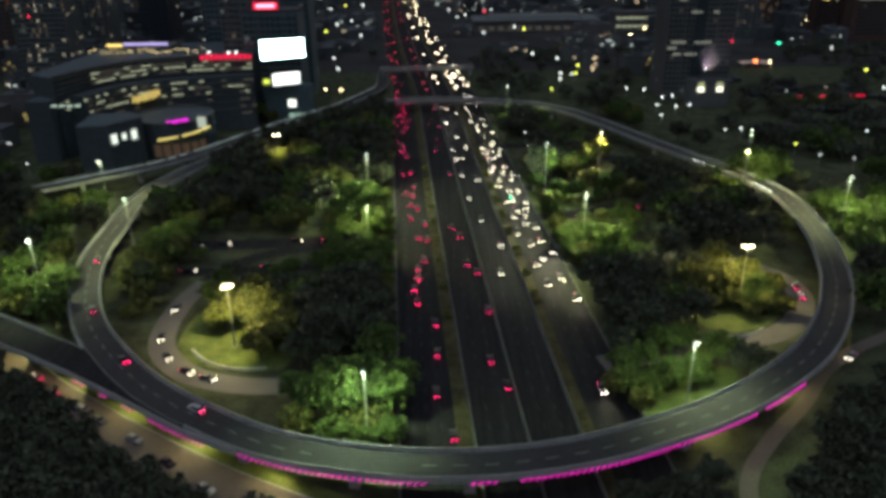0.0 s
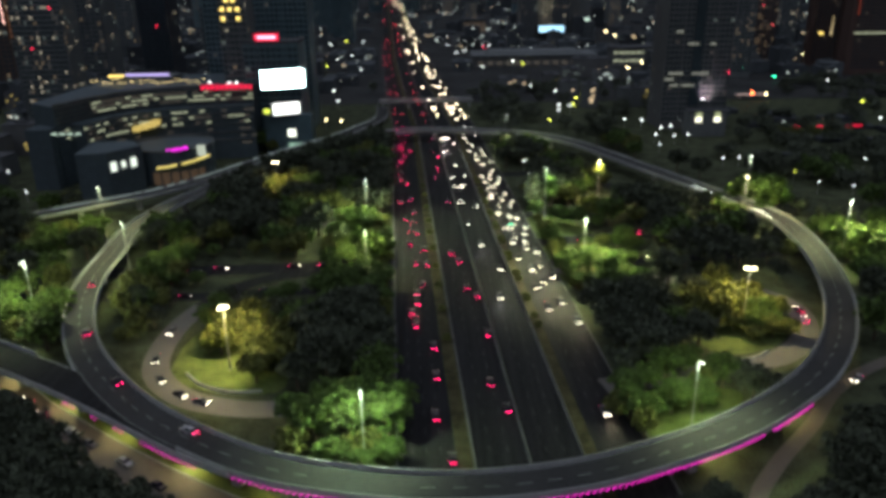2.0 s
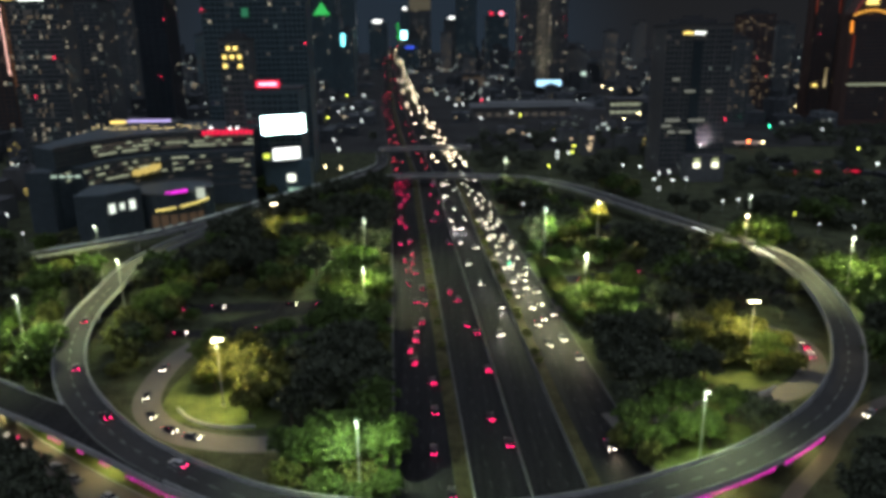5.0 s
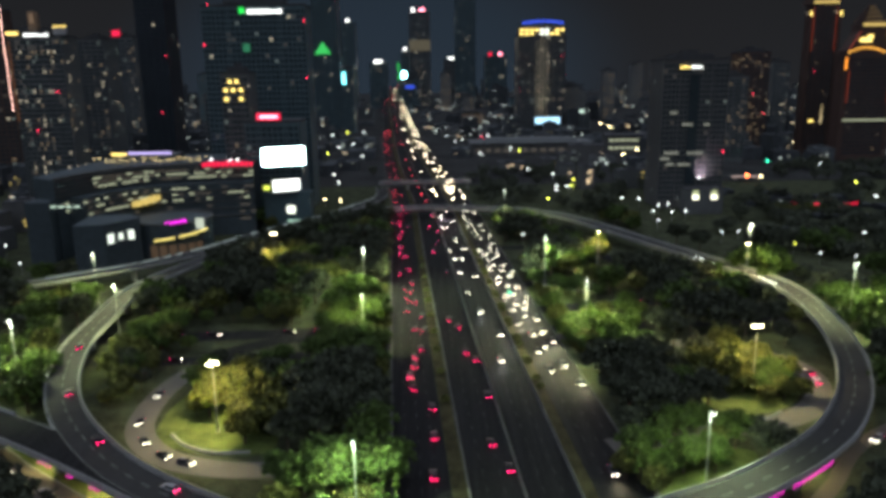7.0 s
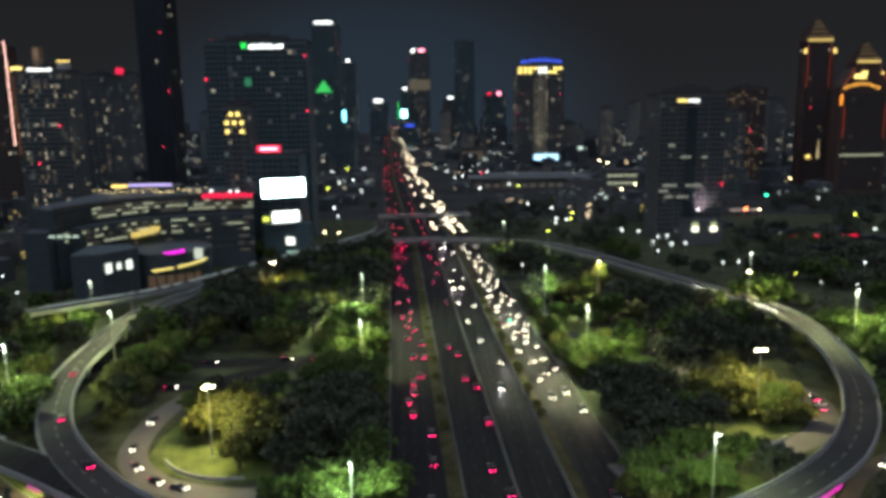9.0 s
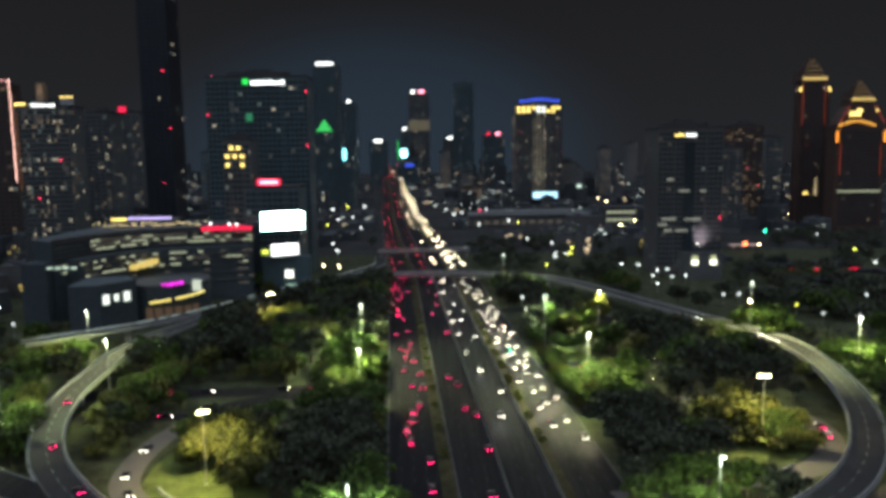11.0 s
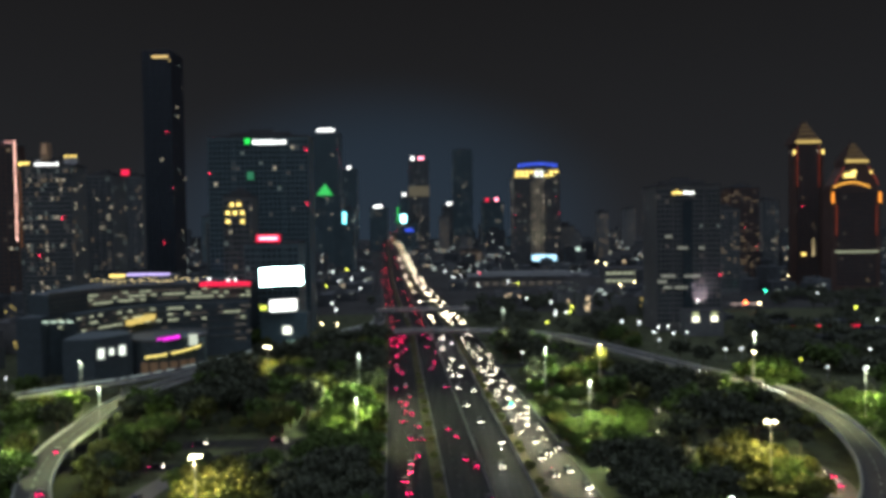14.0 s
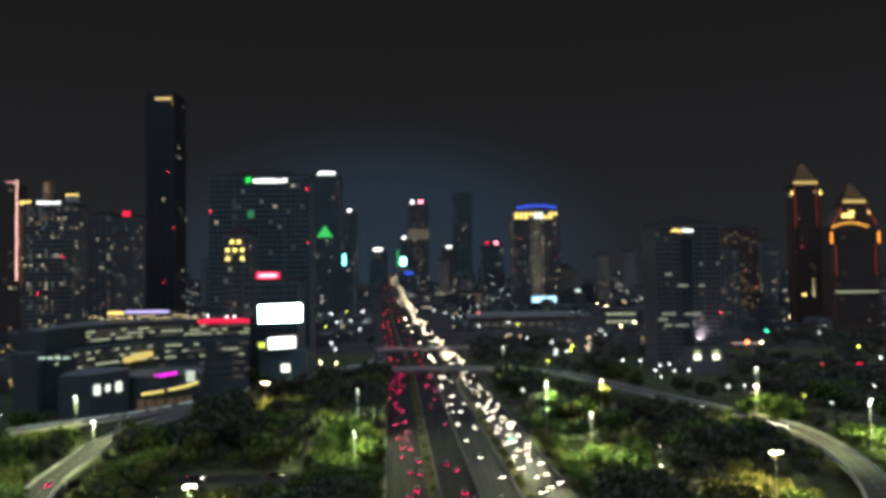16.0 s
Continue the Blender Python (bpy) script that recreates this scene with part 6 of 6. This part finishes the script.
def screen_on_frame(name, label, x0, x1, y0, y1, z0, z1, mat, back):
    """A video screen on a steel frame that is bolted back to the block behind."""
    g = glow_panel(name, label, x0, x1, y0, y1, z0, z1, mat, 1.2, "billboard")
    w = math.hypot(x1 - x0, y1 - y0) / 2
    for u in (-w * 0.8, -w * 0.3, w * 0.3, w * 0.8):
        part("bracket", Shape().tube((u, 1.0, (z1 - z0) * 0.5), (u + (back - 8) * 0.5, back, (z1 - z0) * 0.5), 0.25, 0.25, 6), STEEL, g)
        part("frame_post", Shape().box(u - 0.2, u + 0.2, 1.2, 1.6, -0.3, z1 - z0), STEEL, g)
    return g


screen_on_frame("large_screen", "large bright white video screen on a steel frame", -109.4, -85.0, 457.5, 468.4, 42.6, 53.4, SCREEN, 27)
screen_on_frame("small_screen", "smaller bright white screen below the large one", -104.6, -89.4, 461.2, 469.8, 25.9, 33.0, SIGN_WHITE, 24)
screen_on_frame("side_screen", "small yellow-green lit panel beside the lower screen", -110.2, -106.4, 459.3, 460.4, 27.2, 30.2, lamp_material("yellow_green_panel", (0.75, 0.9, 0.1), 1.0), 24)
podium = thing("screen_podium", "dark podium below the screens with lit signs", "building", pose(-97, 478, 0))
part("wall", Shape().box(-16, 14, -7, 3.5, -1, 24), FACADE_DARK, podium)
part("lit_sign", Shape().box(-1.6, 3.6, -7.3, -7.03, 10.4, 15.2), WIN_BRIGHT, podium)
for k in range(3):
    part("lit_sign", Shape().box(-1.5 + 4.2 * k, 2.1 + 4.2 * k, -7.3, -7.03, 4, 6.2), lamp_material("pale_green_sign", (0.6, 1.0, 0.75), 0.4), podium)

# ---------------------------------------------------------------- cars
TAIL_OFF = material("red_lens", (0.25, 0.01, 0.015), 0.25, scale=3, spread=0.1, bump=0)


def car_meshes(mat, seed):
    r = random.Random(seed)
    L, W = r.uniform(4.2, 4.7), 1.75
    prof = [(-L / 2, 0.35), (-L / 2 + 0.05, 0.85), (-L / 2 + 0.9, 0.95), (L / 2 - 1.1, 0.92), (L / 2 - 0.1, 0.75), (L / 2, 0.4), (L / 2 - 0.1, 0.25), (-L / 2 + 0.1, 0.25)]
    s = Shape()
    n = len(prof)
    for x, inset in ((-W / 2 + 0.06, 0.06), (-W / 2, 0.0), (W / 2, 0.0), (W / 2 - 0.06, 0.06)):
        s.v += [(x, y * (1 - inset * 0.3), z + (0.0 if inset == 0 else 0.0)) for y, z in prof]
    for k in range(3):
        s.f += [(k * n + i, k * n + (i + 1) % n, (k + 1) * n + (i + 1) % n, (k + 1) * n + i) for i in range(n)]
    s.f += [tuple(range(n)), tuple(3 * n + i for i in reversed(range(n)))]
    cab = Shape()
    pts = [(-L / 2 + 0.35, 0.94), (-L / 2 + 0.75, 1.45), (0.35, 1.48), (L / 2 - 1.35, 0.92)]
    for x, t in ((-W / 2 + 0.1, 0), (W / 2 - 0.1, 0)):
        cab.v += [(x * (0.82 if z > 1.2 else 1.0), y, z) for y, z in pts]
    cab.f += [(0, 1, 5, 4), (1, 2, 6, 5), (2, 3, 7, 6), (3, 2, 1, 0), (4, 5, 6, 7), (0, 4, 7, 3)]
    roof = Shape().box(-W / 2 + 0.24, W / 2 - 0.24, -L / 2 + 0.8, 0.3, 1.44, 1.5, taper=0.03)
    wheel = Shape().tube((-0.1, 0, 0), (0.1, 0, 0), 0.32, 0.32, 10)
    return dict(L=L, W=W, body=s.data("body", mat), cabin=cab.data("cabin", CAR_GLASS), roof=roof.data("roof", mat), wheel=wheel.data("wheel", TYRE),
                head=Shape().box(-0.2, 0.2, -0.04, 0.06, -0.11, 0.11).data("headlight", HEAD), off_head=Shape().box(-0.2, 0.2, -0.04, 0.06, -0.09, 0.09).data("headlight", CAR_GLASS), off_tail=Shape().box(-0.17, 0.17, -0.06, 0.04, -0.08, 0.08).data("tail_light", TAIL_OFF), dip=Shape().box(-0.2, 0.2, -0.04, 0.06, -0.09, 0.09).data("headlight", DIPPED), tail=Shape().box(-0.13, 0.13, -0.06, 0.04, -0.1, 0.1).data("tail_light", TAIL))


CAR_PARKED = ["silver car parked with its lights off", "black car parked with its lights off", "white car parked with its lights off", "dark grey car parked with its lights off"]
CARS = [car_meshes(m, 20 + i) for i, m in enumerate(CAR_PAINTS)]
CAR_WORDS = ["silver car with its lights on", "black car with its lights on", "white car with its lights on", "dark grey car with its lights on"]


def car(x, y, z, heading, kind, dipped=False, parked=False):
    """A car whose nose points along heading (degrees from +y, anticlockwise)."""
    k = CARS[kind]
    c = thing("car", (CAR_PARKED[kind] + " beside the street") if parked else (CAR_WORDS[kind] + " on the asphalt"), "car", pose(x, y, z, 0, 0, heading), "cars on the roads")
    part("body", k["body"], None, c)
    part("cabin", k["cabin"], None, c)
    part("roof", k["roof"], None, c)
    L, W = k["L"], k["W"]
    for sx in (-1, 1):
        part("headlight", k["off_head" if parked else "dip" if dipped else "head"], None, c, at=pose(sx * 0.62, L / 2 - 0.02, 0.66))
        part("tail_light", k["off_tail" if parked else "tail"], None, c, at=pose(sx * 0.6, -L / 2 + 0.0, 0.74))
        for sy in (-1, 1):
            part("wheel", k["wheel"], None, c, at=pose(sx * (W / 2 - 0.08), sy * L * 0.3, 0.32))
    return c


def drive(spots, away, beams=0):
    """Cars at (across, along) spots of the main road; the nearest oncoming ones light the asphalt."""
    r = random.Random(len(spots))
    for off, y in spots:
        if 205 < y < beams or not away and y < beams:
            way_on = 1 if away else -1
            beam = bpy.data.lights.new("headlight_beam", "SPOT")
            beam.energy, beam.color, beam.spot_size, beam.spot_blend, beam.shadow_soft_size = 1900 if away else 4600, (0.95, 0.96, 1.0) if abs(off) < 12 else (1.0, 0.85, 0.62), radians(60 if away else 52), 0.9, 0.3
            new("headlight_beam", beam).matrix_world = look((axis(y) + off, y + 2.7 * way_on, 0.8), (axis(y) + off - 1.4 * way_on, y + 22 * way_on, -0.6))
        car(axis(y) + off, y, climb(y) + 0.04, 3.5 if away else 183.5, r.choice((1, 3, 3, 1) if away else (1, 3, 0, 1)), away)


drive([(-23.7, 495), (-25.5, 472), (-23.8, 454), (-30, 459), (-26.4, 440), (-30, 424), (-26.5, 410), (-26.7, 396), (-23.6, 387), (-22.4, 358), (-27.2, 352), (-21.6, 335), (-22.8, 321), (-25.8, 325), (-24.1, 309), (-21, 305),
       (-24.5, 292), (-18.8, 285), (-22.3, 269), (-18.6, 268), (-20.7, 248), (-23.2, 240), (-23.5, 232), (-25.4, 224), (-24.5, 214), (-19.4, 200), (-19.9, 182), (-21.3, 162), (-18.2, 144)], True, 420)
drive([(-24, 508), (-27.2, 517), (-30, 505), (-23.4, 526), (-26.8, 534), (-20.6, 519), (-29.6, 545), (-24.2, 552), (-20.4, 544), (-27, 484), (-20.8, 470), (-30, 478)], True)
drive([(-4.8, 420), (-7.9, 400), (-3.5, 354), (-8.2, 280), (-5.5, 271), (-5.2, 244), (-2.3, 237), (-2.0, 208), (-5.0, 178), (-2.2, 165), (-7, 470), (-4.5, 505), (-8, 530), (-3, 452)], True)
drive([(2.0, 465), (2.6, 505), (5.5, 507), (1.8, 401), (2.0, 381), (5.9, 382), (9.5, 540), (3, 545), (6.3, 526), (9.8, 488)], False, 520)
drive([(18, 505), (18.8, 494), (21.2, 483), (18, 467), (20.6, 443), (22.3, 430), (18, 401), (22.5, 397), (19.7, 379), (23, 382), (17.8, 361), (20.4, 367), (23.6, 356), (20, 344), (22.6, 328), (18.9, 311), (26, 303), (23, 285), (25.6, 265),
       (23.4, 249), (26.2, 231), (20.9, 227), (28.1, 216), (22.6, 163)], False, 450)
drive([(21, 522), (24.2, 530), (18.4, 540), (27, 515), (22, 551), (26, 545), (25.3, 470), (26.4, 415), (25.6, 455), (25.8, 388), (26.2, 366), (19.3, 390), (25.9, 345), (18.6, 334), (26.4, 326), (22.8, 316), (19.2, 292), (26.6, 280), (21.9, 300), (24.4, 408), (21.2, 455), (28.6, 438)], False, 370)
drive([(5.8, 236), (3.0, 318), (18.4, 274), (21.4, 262), (24.4, 294), (27.9, 312), (20.2, 244), (27.8, 254), (28.2, 352), (27.6, 398), (9.4, 345), (5.4, 290), (9.6, 262), (2.4, 352), (6.0, 428), (9.5, 404)], False, 300)


taxi = car(axis(313) + 21.5, 313, 0.04, 183.5, 3)
part("roof_light", Shape().box(-0.5, 0.5, -0.2, 0.2, 1.5, 1.85, taper=0.05), SPOT_GREEN, taxi, "green roof light")


def tangent(line, i):
    a, b = line[i - 1], line[i + 1]
    return math.degrees(math.atan2(b[1] - a[1], b[0] - a[0])) - 90


for line, picks, z in ((LOOP_W, (24, 29, 33, 37, 40), 0.06), (LOOP_E, (30, 33), 0.06)):
    for i in picks:
        car(line[i][0], line[i][1], z, tangent(line, i), i % 4)
for i in (196, 205, 214, 187):
    car(RING[i][0] + 1.4, RING[i][1] + 1.0, DECK_Z + 0.08, tangent(RING, i) + 180, i % 4, True)
for x, y, turn, kind in ((-75, 144.2, 237, 2), (-86.6, 151.8, 237, 0), (-93.6, 157.2, 57, 2), (-101, 160.5, 57, 3), (-64, 135.5, 237, 1), (-52.6, 126.5, 238, 2)):
    car(x, y, 0.05, turn, kind, parked=True)
for x, y, turn, kind in ((-58, 268, 262, 1), (-96, 263.5, 262, 0), (-86, 266, 262, 3), (-46, 267.5, 260, 1), (-64, 244, 275, 3), (-92, 240.5, 270, 1), (-40, 322, 100, 0), (72, 298, 100, 3), (118, 305.5, 98, 1), (84, 271.5, 94, 3), (88, 301, 280, 3), (100, 305, 100, 0), (114.7, 177, 130, 2), (-112.5, 171.5, 57, 1), (-105, 164.6, 57, 3),
                         (60, 293, 285, 1), (70, 270, 92, 2), (52, 407, 100, 0), (60, 406, 280, 1), (-70, 381, 30, 0), (-57, 394, 60, 3)):
    car(x, y, 0.06, turn, kind)


# traffic further on, past counting: bodies, lamps and cabins of one mesh each
def stream(lanes, y0, y1, gap, away, seed, words):
    r = random.Random(seed)
    bodies, lamps = Shape(), Shape()
    for off in lanes:
        y = y0
        while y < y1:
            y += max(8, r.gauss(gap, 0.7 * gap)) * (y / 560) ** 1.9
            x, z = axis(y) + off + r.uniform(-0.4, 0.4), climb(y) + 0.04
            bodies.box(x - 0.85, x + 0.85, y - 2.1, y + 2.1, z + 0.3, z + 0.9, taper=0.08).box(x - 0.75, x + 0.75, y - 1.3, y + 0.9, z + 0.9, z + 1.45, taper=0.2)
            grow = (0.72 if away else 1.0) + 0.0006 * (y - 560)
            for sx in (-0.62, 0.62):
                lamps.box(x + sx - 0.34 * grow, x + sx + 0.34 * grow, y - 2.2, y - 2.1, z + 0.5, z + 0.5 + 0.42 * grow)
    s = thing("distant_traffic", words, "traffic", kind="stuff")
    part("car_bodies", bodies, CAR_PAINTS[3], s)
    part("car_lamps", lamps, TAIL_FAR if away else HEAD_FAR, s)


stream((-28.2, -22, -5), 560, 3150, 36, True, 61, "stream of distant cars with red tail lights")
stream((6.0, 19, 23, 28), 560, 3150, 28, False, 62, "stream of distant cars with bright headlights")
